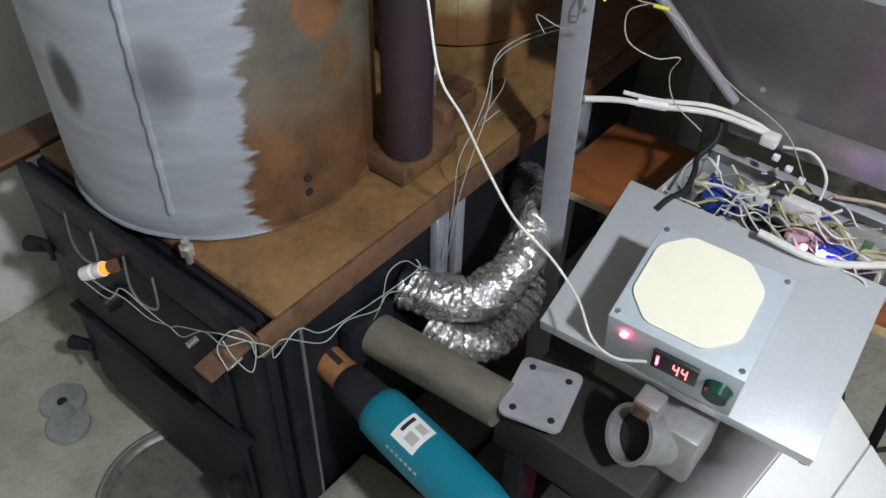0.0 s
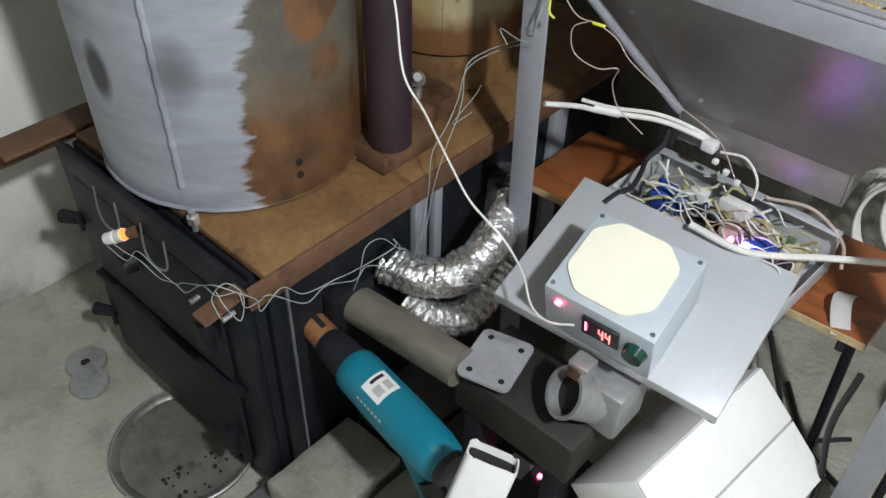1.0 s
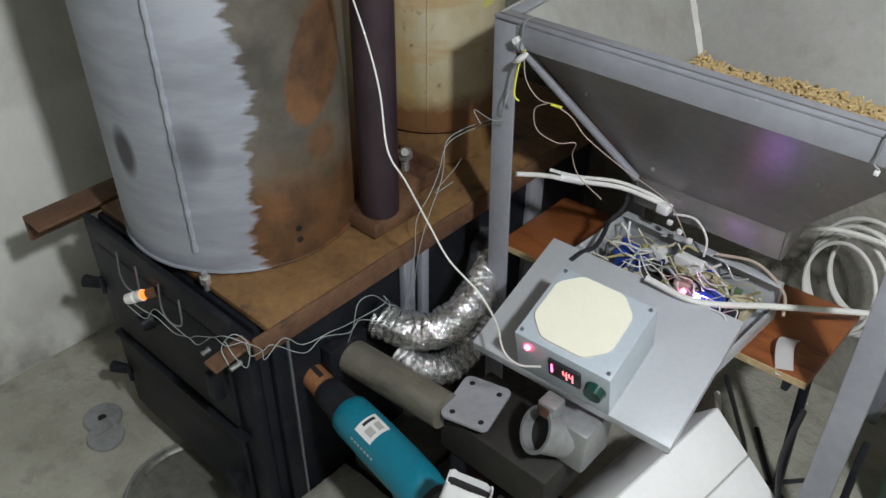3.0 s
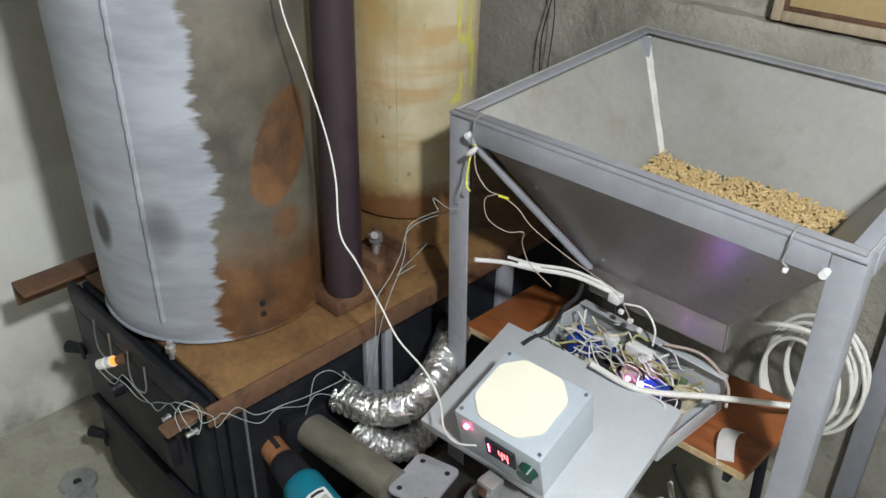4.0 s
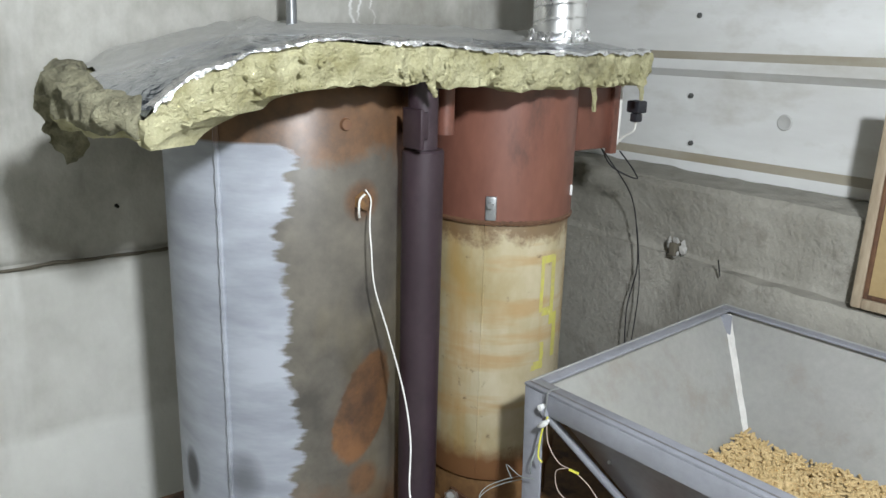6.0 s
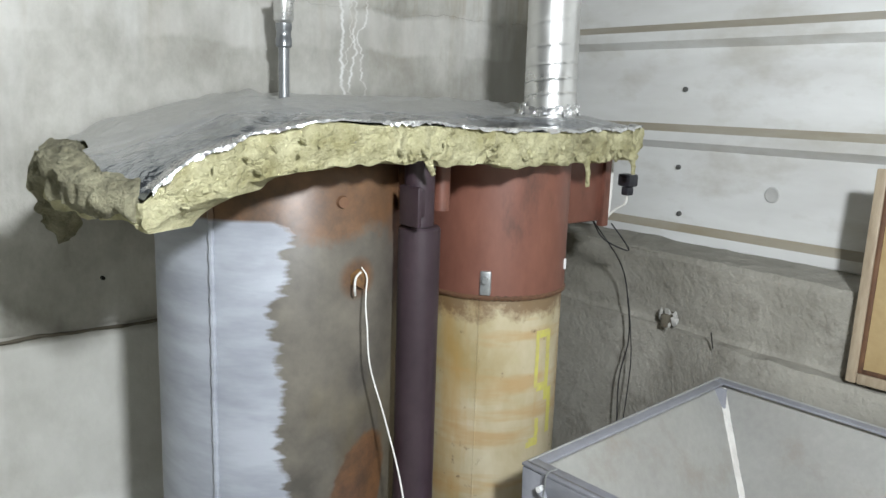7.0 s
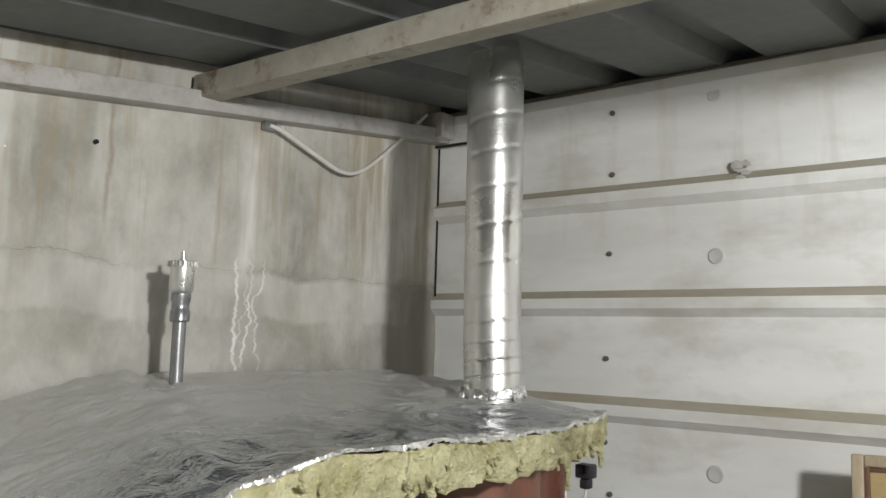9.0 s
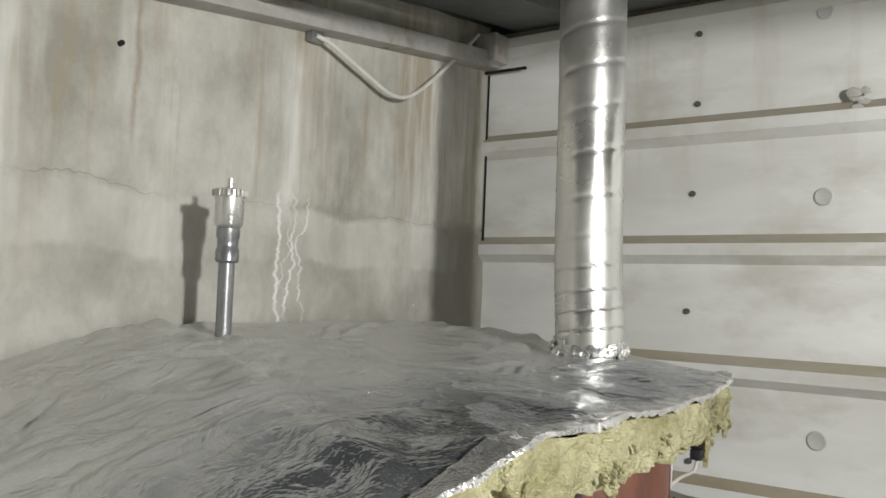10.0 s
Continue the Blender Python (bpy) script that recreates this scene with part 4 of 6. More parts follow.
def build_insulation():
    mat = thing("insulation_mat", (-0.8, 0.9, 1.53), "sagging stone wool mat with crinkled foil facing over the tanks", "insulation")
    front = glide([(-0.385, 0.285, 0), (-0.392, 0.36, 0), (-0.402, 0.50, 0), (-0.408, 0.68, 0), (-0.424, 0.83, 0), (-0.440, 1.03, 0), (-0.462, 1.20, 0), (-0.50, 1.375, 0)], 20)

    def flat(u, v):
        f = front[min(int(u * (len(front) - 1)), len(front) - 1)]
        g = front[min(int(u * (len(front) - 1)) + 1, len(front) - 1)]
        k = u * (len(front) - 1) - int(u * (len(front) - 1))
        a = f.lerp(g, k)
        b = Vector((-1.268, 0.43 + 1.15 * u, 0))
        if v < 0.27:
            c = a.lerp(a.lerp(b, 0.27), v / 0.27)
        else:
            c = a.lerp(b, v)
        # the near end bulges out past the straight edge
        c += (1 - u) ** 6 * math.sin(math.pi * min(1.0, v / 0.62)) * Vector((0.0, -0.095, 0))
        return c

    def height(u, v, p):
        rise = 1 - (1 - min(1.0, u / 0.36)) ** 1.7
        z = 1.505 + 0.076 * rise + 0.022 * v * rise - 0.016 * max(0.0, min(1.0, (u - 0.42) / 0.2)) * (1 - v)
        z -= 0.014 * max(0.0, 1 - u / 0.25) * (1 - v)
        z += 0.009 * noise.noise(Vector((p.x * 5, p.y * 5, 1.0))) + 0.006 * noise.noise(Vector((p.x * 13, p.y * 13, 4.0)))
        return z

    def top(u, v, lift=0.0):
        p = flat(u, v)
        jut = Vector((rough((p.y * 22, 0, 2), 1, 0.008), rough((p.y * 22, 5, 2), 1, 0.008), 0)) if v < 0.02 or u < 0.02 or u > 0.98 else Vector()
        crease = 0.013 * abs(noise.noise(Vector((p.x * 14 + 3 * noise.noise(p * 6), p.y * 9, 7)))) if lift else 0.0
        return Vector((p.x, p.y, height(u, v, p) + lift + crease)) + jut

    nu, nv, deep = 260, 120, 10
    bm = bmesh.new()
    edge = [(i, 0) for i in range(nu)] + [(nu, j) for j in range(nv)] + [(i, nv) for i in range(nu, 0, -1)] + [(0, j) for j in range(nv, 0, -1)]
    rings = []
    for d in range(deep + 1):
        ring = []
        for i, j in edge:
            u, v = i / nu, j / nv
            p = top(u, v)
            mid = flat(0.5, 0.5)
            out = Vector((p.x - mid.x, p.y - mid.y, 0)).normalized()
            f = d / deep
            thick = 0.060 + 0.012 * noise.noise(Vector((p.x * 9, p.y * 9, 1))) + 0.010 * noise.noise(Vector((p.x * 30, p.y * 30, 9)))
            thick *= 0.62 + 0.38 * min(1.0, u / 0.22)
            q = p - Vector((0, 0, thick * f))
            q += out * (0.005 * math.sin(math.pi * f) - 0.008 * f + 0.010 * noise.noise(Vector((q.x * 34, q.y * 34, q.z * 14))) + 0.008 * noise.noise(q * 75) - 0.012 * max(0.0, noise.noise(q * 40 + Vector((9, 0, 0))) - 0.25))
            ring.append(bm.verts.new(q))
        rings.append(ring)
    for one, two in zip(rings, rings[1:]):
        for k in range(len(edge)):
            bm.faces.new((one[k], one[(k + 1) % len(edge)], two[(k + 1) % len(edge)], two[k]))
    low = [bm.verts.new(v.co + (Vector((-0.8, 0.9, v.co.z)) - v.co) * 0.12 + Vector((0, 0, rough(v.co, 20, 0.008)))) for v in rings[-1]]
    for k in range(len(edge)):
        bm.faces.new((rings[-1][k], rings[-1][(k + 1) % len(edge)], low[(k + 1) % len(edge)], low[k]))
    bm.faces.new(low)
    # torn tufts along the lower edge
    for k in range(60):
        i, j = edge[random.randrange(20, nu - 4)]
        p = top(i / nu, j / nv) - Vector((0, 0, random.uniform(0.02, 0.056)))
        s = random.uniform(0.003, 0.006)
        bmesh.ops.create_icosphere(bm, subdivisions=1, radius=s, matrix=Matrix.Translation(p + Vector((random.uniform(-0.004, 0.012), random.uniform(-0.010, 0.004), 0))) @ Matrix.Rotation(random.uniform(0, 3), 4, (1, 0.4, 0.2)) @ Matrix.Diagonal((1, 0.6, 1.7, 1)))
    part("wool", bm, WOOL, mat, "ragged yellow stone wool")
    part("foil", grid(240, 150, lambda u, v: top(u, v, 0.0012)), FOIL, mat, "crinkled dusty foil with painted reflection")

    def lip(u, v):
        w = 0.02 + 0.955 * u
        p = top(w, 0.0, 0.004)
        q = top(w, 0.022, 0.0045)
        ragged = abs(noise.noise(Vector((w * 26, 0, 0)))) + 0.6 * abs(noise.noise(Vector((w * 90, 3, 0))))
        if v < 0.5:
            return q.lerp(p, v * 2) + Vector((0.006 * v, 0, 0.003 * noise.noise(Vector((w * 60, v * 3, 1)))))
        return p + Vector((0.005 + 0.004 * (v - 0.5), 0, -0.020 * (v - 0.5) * (0.25 + ragged)))

    part("foil_lip", grid(240, 6, lip), DUCT_FOIL, mat, "bright torn foil edge")
    for tx, ty, tz, length in ((-0.475, 1.16, 1.505, 0.05), (-0.43, 0.74, 1.515, 0.016), (-0.50, 1.33, 1.50, 0.03)):
        bm = sweep([(tx, ty, tz + 0.02), (tx + 0.006, ty + 0.004, tz), (tx + 0.002, ty + 0.014, tz - length)], lambda s, a: 0.011 * (1 - 0.75 * s) + 0.003 * noise.noise(Vector((s * 9, a, 2))), 8, 6)
        part("tuft", bm, WOOL, mat, "hanging wool shred")
    bm = sweep([(-0.400, 0.272, 1.492), (-0.45, 0.252, 1.498), (-0.52, 0.240, 1.510), (-0.60, 0.242, 1.510), (-0.66, 0.252, 1.488), (-0.655, 0.252, 1.435), (-0.64, 0.25, 1.405)], lambda q, a: 0.020 + 0.012 * math.sin(q * 3.1) - 0.010 * max(0.0, q - 0.8) * 5, 32, 16)
    for v in bm.verts:
        c = v.co.copy()
        for scale, amount in ((28, 0.014), (70, 0.009)):
            v.co += Vector((noise.noise(c * scale), noise.noise(c * scale + Vector((5, 0, 0))), noise.noise(c * scale + Vector((0, 5, 0))))) * amount
    part("torn_end", bm, WOOL_DARK, mat, "frayed grey-green wool at the torn end")


# ---- the pellet hopper ----
HOP = Matrix.Translation((-0.352, 0.913, 0)) @ Matrix.Rotation(radians(2.9), 4, "Z")
HW, HD = 0.695, 0.652
THROAT = (0.200, 0.472, 0.200, 0.500, 0.675)  # u, u, v, v and height of the funnel mouth


def hop(u, v, z):
    """A place in the hopper's own plan; its top is a little out of level."""
    p = HOP @ Vector((u, v, 0))
    return Vector((p.x + 0.03 * (0.99 - z), p.y, z * (1 + (-0.004 * u + 0.026 * v) / 0.99)))


def hop_box(lo, hi, bevel=0.002):
    bm = box(lo, hi, bevel)
    for w in bm.verts:
        w.co = hop(*w.co)
    return bm


def pellet_top(u, v):
    return 0.778 - 0.06 * max(0.0, 0.34 - v) + 0.014 * noise.noise(Vector((u * 7, v * 7, 0)))


def build_hopper():
    h = thing("pellet_hopper", HOP @ Vector((HW / 2, HD / 2, 0)), "grey steel funnel hopper on four legs, part filled with pellets", "hopper")
    for name, u, v in (("front_leg", 0.0, 0.0), ("front_leg", HW - 0.044, 0.0), ("back_leg", 0.0, HD - 0.044), ("back_leg", HW - 0.044, HD - 0.044)):
        bm = box((u, v, 0), (u + 0.044, v + 0.005, 0.988), 0.0015)
        side = u if u < 0.1 else u + 0.039
        box((side, v + 0.0055, 0), (side + 0.005, v + 0.044, 0.988), 0.0015, None, bm)
        for w in bm.verts:
            w.co = hop(*w.co)
        part(name, bm, GREY_PAINT, h)
    for lo, hi in (((0.045, -0.002, 0.952), (HW - 0.045, 0.004, 0.990)), ((0.0, -0.002, 0.9905), (HW, 0.03, 0.996)), ((0.045, HD - 0.004, 0.952), (HW - 0.045, HD + 0.002, 0.990)), ((0.0, HD - 0.03, 0.9905), (HW, HD, 0.996)),
                   ((-0.002, 0.045, 0.952), (0.004, HD - 0.045, 0.990)), ((0.0, 0.0305, 0.9905), (0.03, HD - 0.0305, 0.996)), ((HW - 0.004, 0.045, 0.952), (HW + 0.002, HD - 0.045, 0.990)), ((HW - 0.03, 0.0305, 0.9905), (HW, HD - 0.0305, 0.996))):
        part("rim_angle", hop_box(lo, hi, 0.0015), GREY_PAINT, h)
    t = [(0.006, 0.008, 0.998), (HW - 0.006, 0.008, 0.998), (HW - 0.006, HD - 0.008, 0.998), (0.006, HD - 0.008, 0.998)]
    u0, u1, v0, v1, zb = THROAT
    b = [(u0, v0, zb), (u1, v0, zb), (u1, v1, zb), (u0, v1, zb)]
    for k, name in enumerate(("front_panel", "right_panel", "back_panel", "left_panel")):
        quad = [Vector(q) for q in (t[k], t[(k + 1) % 4], b[(k + 1) % 4], b[k])]
        bm = slab([hop(*q) for q in quad], 0.002)
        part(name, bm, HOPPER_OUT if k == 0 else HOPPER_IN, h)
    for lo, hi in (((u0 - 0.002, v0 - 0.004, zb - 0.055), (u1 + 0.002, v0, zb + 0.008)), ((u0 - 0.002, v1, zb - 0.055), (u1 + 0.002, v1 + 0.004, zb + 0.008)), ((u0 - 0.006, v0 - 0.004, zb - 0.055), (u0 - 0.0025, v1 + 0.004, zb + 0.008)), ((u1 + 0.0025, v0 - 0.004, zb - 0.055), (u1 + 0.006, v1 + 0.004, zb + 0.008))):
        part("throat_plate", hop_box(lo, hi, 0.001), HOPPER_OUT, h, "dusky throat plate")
    a, c = Vector((0.016, HD - 0.018, 0.975)), Vector((0.135, HD - 0.110, 0.770))
    pts = [hop(*a.lerp(c, s / 6)) for s in range(7)]
    part("corner_seal", sweep(pts, lambda s, q: 0.013 + 0.002 * noise.noise(Vector((s * 20, q, 0))), 8, 6), SEALANT, h, "white sealant run in the corner")
    part("brace", sweep([hop(0.048, -0.008, 0.965), hop(0.120, 0.086, 0.825), hop(0.196, 0.188, 0.678)], 0.0075, 10, 8), GREY_PAINT, h, "thin slanting brace")
    part("brace_nut", rod(hop(0.050, -0.014, 0.968), hop(0.050, 0.000, 0.968), 0.0055, None, 8), WHITE_PLASTIC, h, "white washer")
    part("corner_nut", rod(hop(HW - 0.045, -0.014, 0.962), hop(HW - 0.045, 0.0, 0.962), 0.006, None, 10), WHITE_PLASTIC, h, "white washer")
    for u, z in ((0.062, 0.975), (0.60, 0.975)):
        part("hook", sweep([hop(u, 0.02, 1.000), hop(u, -0.006, 0.999), hop(u - 0.001, -0.009, 0.975), hop(u - 0.004, -0.009, 0.958), hop(u + 0.004, -0.008, 0.951)], 0.0015, 6, 6), GALV, h, "wire hook over the rim")
    part("hook_clip", box(hop(0.599, -0.013, 0.944), hop(0.606, -0.006, 0.950), 0.001), WHITE_PLASTIC, h)
    for u, v, z in ((0.135, 0.086, 0.868), (0.235, 0.172, 0.722), (0.52, 0.10, 0.843)):
        part("rivet", rod(hop(u, v - 0.006, z), hop(u, v + 0.004, z - 0.004), 0.004, None, 8), GALV, h)

    verts, faces = [], []
    for k in range(12000):
        u, v = random.uniform(0.05, 0.66), random.uniform(0.05, 0.62)
        z = pellet_top(u, v) + random.uniform(-0.010, 0.004)
        f = (0.998 - z) / (0.998 - THROAT[4])
        if not (0.016 + f * (u0 - 0.006) < u < HW - 0.016 - f * (HW - 0.006 - u1) and 0.018 + f * (v0 - 0.008) < v < HD - 0.018 - f * (HD - 0.008 - v1)):
            continue
        at, ahead = hop(u, v, z), Vector((random.gauss(0, 1), random.gauss(0, 1), random.gauss(0, 0.45))).normalized()
        side = ahead.cross((0, 0, 1)).normalized()
        up, half, n0 = side.cross(ahead), random.uniform(0.004, 0.009), len(verts)
        for e in (-half, half):
            for q in range(6):
                g = q * math.pi / 3
                verts.append(at + ahead * e + (side * math.cos(g) + up * math.sin(g)) * 0.0028)
        faces += [(n0 + q, n0 + (q + 1) % 6, n0 + 6 + (q + 1) % 6, n0 + 6 + q) for q in range(6)]
        faces += [tuple(n0 + q for q in range(5, -1, -1)), tuple(n0 + 6 + q for q in range(6))]
    me = bpy.data.meshes.new("wood_pellets")
    me.from_pydata(verts, [], faces)
    me.materials.append(PELLET)
    tagged(new("wood_pellets", me), "heap of straw-coloured wood pellets inside the hopper", "pellets", "", "stuff")
    bed = grid(24, 24, lambda u, v: hop(0.165 + 0.355 * u, 0.170 + 0.350 * v, pellet_top(0.165 + 0.355 * u, 0.170 + 0.350 * v) - 0.012))
    solo("pellet_bed", bed, SAWDUST, "sawdust and pellets filling the hopper below the surface", "pellets", "stuff")


# ---- shelf, control case and fan tray ----
TRAY = Matrix.Translation((-0.200, 0.704, 0.523)) @ Matrix.Rotation(radians(4.6), 4, "Z") @ Matrix.Rotation(radians(16.0), 4, "X") @ Matrix.Rotation(radians(1.4), 4, "Y")


def tray_box(lo, hi, bevel=0.0015):
    return box(lo, hi, bevel, TRAY)


def seat(p):
    return TRAY @ Vector(p)


def build_controls():
    sh = thing("shelf_board", (-0.08, 1.2, 0.45), "orange-brown laminated board carrying the control case under the hopper", "shelf")
    m = Matrix.Translation((-0.402, 1.034, 0.452)) @ Matrix.Rotation(radians(-1.2), 4, "Z") @ Matrix.Rotation(radians(-4.2), 4, "Y")
    part("panel", box((0, 0, -0.014), (0.658, 0.235, 0), 0.001, m), BOARD, sh)
    part("front_edge", box((0, -0.0025, -0.0138), (0.658, -0.0002, -0.0004), 0, m), BOARD_EDGE, sh, "bare chipboard edge")
    for x in (0.10, 0.62):
        part("bracket", box((x, -0.003, -0.035), (x + 0.012, 0.25, -0.0145), 0.002, m), BLACK_STEEL, sh)
    part("stay", box((0.600, 0.19, -0.49), (0.618, 0.206, -0.036), 0.003, m), BLACK_STEEL, sh, "dark leg below the board")
    part("stay", box((0.02, 0.155, -0.45), (0.038, 0.171, -0.0147), 0.003, m), BLACK_STEEL, sh, "dark leg below the board")
    tape = grid(12, 3, lambda u, v: Vector((0.181 + 0.028 * v + 0.024 * u - 0.012 * math.sin(math.pi * u), 1.100 - 0.085 * u + 0.010 * v, 0.4905 + 0.026 * math.sin(math.pi * (0.15 + 0.85 * u)))))
    bmesh.ops.solidify(tape, geom=tape.faces[:], thickness=0.0015)
    solo("white_strip", tape, WHITE_PLASTIC, "short curled white plastic strip on the board", "plastic strip")

    cs = thing("control_case", (-0.02, 1.05, 0.50), "open grey control case crammed with wires on the board", "control box")
    cm = Matrix.Translation((-0.192, 0.955, 0.492)) @ Matrix.Rotation(radians(-3.5), 4, "Z") @ Matrix.Rotation(radians(-2.0), 4, "Y")
    cw, cd, ch = 0.328, 0.200, 0.078
    part("case_floor", box((0, 0, 0), (cw, cd, 0.002), 0, cm), TRAY_PAINT, cs)
    for lo, hi in (((0, cd - 0.002, 0.0022), (cw, cd, ch)), ((0, 0, 0.0022), (0.002, cd - 0.0022, ch)), ((cw - 0.002, 0, 0.0022), (cw, cd - 0.0022, ch * 0.45)), ((0.0022, 0, 0.0022), (cw - 0.0022, 0.002, ch * 0.4))):
        part("case_wall", box(lo, hi, 0.0006, cm), TRAY_PAINT, cs)
    part("case_lip", box((0, cd - 0.020, ch + 0.0003), (cw, cd, ch + 0.002), 0.0006, cm), TRAY_PAINT, cs)
    part("circuit_board", box((0.02, 0.02, 0.030), (cw - 0.02, cd - 0.02, 0.033), 0, cm), BEIGE_PART, cs, "beige circuit board")
    for x, y, w, d, hh, mat in ((0.055, 0.085, 0.028, 0.045, 0.062, BLUE_PART), (0.085, 0.10, 0.02, 0.035, 0.055, BLUE_PART), (0.25, 0.075, 0.045, 0.03, 0.064, BLUE_PART), (0.29, 0.03, 0.03, 0.03, 0.050, BLUE_PART),
                                (0.13, 0.095, 0.06, 0.02, 0.060, BLACK_PLASTIC), (0.15, 0.06, 0.05, 0.018, 0.058, BLACK_PLASTIC), (0.16, 0.14, 0.055, 0.022, 0.070, WHITE_PLASTIC), (0.20, 0.09, 0.03, 0.02, 0.064, BEIGE_PART),
                                (0.02, 0.12, 0.05, 0.03, 0.05, BEIGE_PART), (0.22, 0.13, 0.05, 0.03, 0.05, BEIGE_PART), (0.30, 0.11, 0.035, 0.04, 0.052, BEIGE_PART), (0.10, 0.14, 0.03, 0.02, 0.06, WHITE_PLASTIC), (0.315, 0.07, 0.02, 0.02, 0.06, BLACK_PLASTIC)):
        x *= 0.91
        part("module", box((x, y, 0.0335), (x + w, y + d, hh + 0.008), 0.0015, cm), mat, cs)
    for k in range(60):
        x, y, w, d = random.uniform(0.02, cw - 0.05), random.uniform(0.02, cd - 0.04), random.uniform(0.005, 0.018), random.uniform(0.005, 0.014)
        mat = random.choice((WHITE_PLASTIC, BEIGE_PART, OLIVE_PART, OLIVE_PART, BLACK_PLASTIC, GREEN_PCB, BLUE_PART, GALV))
        part("component", box((x, y, 0.0335), (x + w, y + d, random.uniform(0.045, 0.072)), 0.001, cm @ Matrix.Translation((x, y, 0)) @ Matrix.Rotation(random.uniform(-0.5, 0.5), 4, "Z") @ Matrix.Translation((-x, -y, 0))), mat, cs)
    for k in range(52):
        pts, x, y = [], random.uniform(0.02, cw - 0.04), random.uniform(0.03, cd - 0.03)
        turn = random.choice((0.0, 0.3, -0.4, 1.4, 2.8))
        for s in range(4):
            pts.append(cm @ Vector((min(max(x, 0.012), cw - 0.012), min(max(y, 0.012), cd - 0.012), 0.060 + random.uniform(0, 0.032))))
            x, y, turn = x + 0.028 * math.cos(turn), y + 0.022 * math.sin(turn), turn + random.gauss(0, 0.4)
        mat = random.choice((WIRE_WHITE, WIRE_WHITE, WIRE_WHITE, WIRE_GREY, BEIGE_PART, OLIVE_PART, WIRE_BLACK))
        part("wire", sweep(pts, random.choice((0.0011, 0.0014, 0.0024)), 6, 5), mat, cs)
    for x, y, z, mat in ((0.257, 0.060, 0.080, VIOLET_LED), (0.232, 0.054, 0.082, RED_LED), (0.335, 0.018, 0.060, RED_LED)):
        bm = bmesh.new()
        bmesh.ops.create_icosphere(bm, subdivisions=2, radius=0.0055, matrix=Matrix.Translation(cm @ Vector((x * 0.93, y, z))))
        part("indicator", bm, mat, cs, "small glowing indicator lamp")

    tr = thing("sheet_tray", seat((0.18, 0.12, 0)), "pale grey sheet-metal tray lying upside down over the case", "tray")
    tw, td = 0.360, 0.262
    part("tray_top", tray_box((0, 0, -0.0015), (tw, td, 0.0), 0.0005), TRAY_PAINT, tr)
    for lo, hi in (((0, 0, -0.022), (tw, 0.0015, -0.0017)), ((tw - 0.0015, 0.0017, -0.022), (tw, td, -0.0017)), ((0, 0.0017, -0.022), (0.0015, td, -0.0017))):
        part("tray_lip", tray_box(lo, hi, 0.0004), TRAY_PAINT, tr)
    part("corner_foot", tray_box((tw - 0.012, 0.002, -0.030), (tw - 0.003, 0.010, -0.022), 0.001), BLACK_PLASTIC, tr)

    fb = thing("fan_controller", seat((0.18, 0.08, 0.05)), "blue-grey metal box with cream octagon, lit display and green knob", "controller")
    bx0, bx1, by0, by1, bh = 0.092, 0.258, 0.000, 0.148, 0.104
    part("cover", tray_box((bx0, by0, 0.0006), (bx1, by1, bh), 0.002), FAN_BOX, fb)
    oc = bmesh.new()
    mx, my, rx, ry, cut = 0.168, 0.078, 0.067, 0.066, 0.54
    ring = []
    for q in range(8):
        sx, sy = ((1, cut), (cut, 1), (-cut, 1), (-1, cut), (-1, -cut), (-cut, -1), (cut, -1), (1, -cut))[q]
        ring.append((mx + rx * sx, my + ry * sy))
    lo = [oc.verts.new(seat((x, y, bh + 0.0004))) for x, y in ring]
    hi = [oc.verts.new(seat((x, y, bh + 0.0035))) for x, y in ring]
    oc.faces.new(hi)
    for q in range(8):
        oc.faces.new((lo[q], lo[(q + 1) % 8], hi[(q + 1) % 8], hi[q]))
    bmesh.ops.bevel(oc, geom=[e for e in oc.edges if abs((e.verts[0].co - e.verts[1].co).length - 0.0031) < 0.0006], offset=0.009, segments=4, affect="EDGES", profile=0.5)
    part("octagon_plate", oc, CREAM_DISC, fb, "cream octagonal plate")
    for x, y in ((bx0 + 0.008, by0 + 0.010), (bx1 - 0.008, by0 + 0.010), (bx0 + 0.008, by1 - 0.008), (bx1 - 0.008, by1 - 0.008)):
        part("screw", rod(seat((x, y, bh - 0.001)), seat((x, y, bh + 0.0025)), 0.0036, 0.003, 10), ZINC_PIPE, fb)
    face = by0 - 0.0004
    disp = part("display", tray_box((bx0 + 0.062, face - 0.005, 0.042), (bx0 + 0.118, face, 0.084), 0.001), BLACK_PLASTIC, fb, "black display window")
    for k in range(2):
        x = bx0 + 0.0885 + 0.0105 * k
        for lo, hi in (((0.0, 0.064), (0.0016, 0.074)), ((0.0060, 0.064), (0.0076, 0.074)), ((0.0060, 0.052), (0.0076, 0.0632)), ((0.0018, 0.0626), (0.0058, 0.0642))):
            part("segment", tray_box((x + lo[0], face - 0.0062, lo[1]), (x + hi[0], face - 0.0053, hi[1]), 0), RED_DIGIT, disp, "lit red digit stroke")
    part("segment", tray_box((bx0 + 0.068, face - 0.0062, 0.054), (bx0 + 0.0705, face - 0.0053, 0.076), 0), RED_LED, disp, "lit red bar")
    part("knob", rod(seat((bx0 + 0.143, face - 0.014, 0.060)), seat((bx0 + 0.143, face, 0.060)), 0.0150, 0.0175, 22), GREEN_KNOB, fb, "dark green round knob")
    part("indicator", rod(seat((bx0 + 0.024, face - 0.005, 0.082)), seat((bx0 + 0.024, face, 0.082)), 0.0050, None, 12), RED_LED, fb, "glowing red indicator")

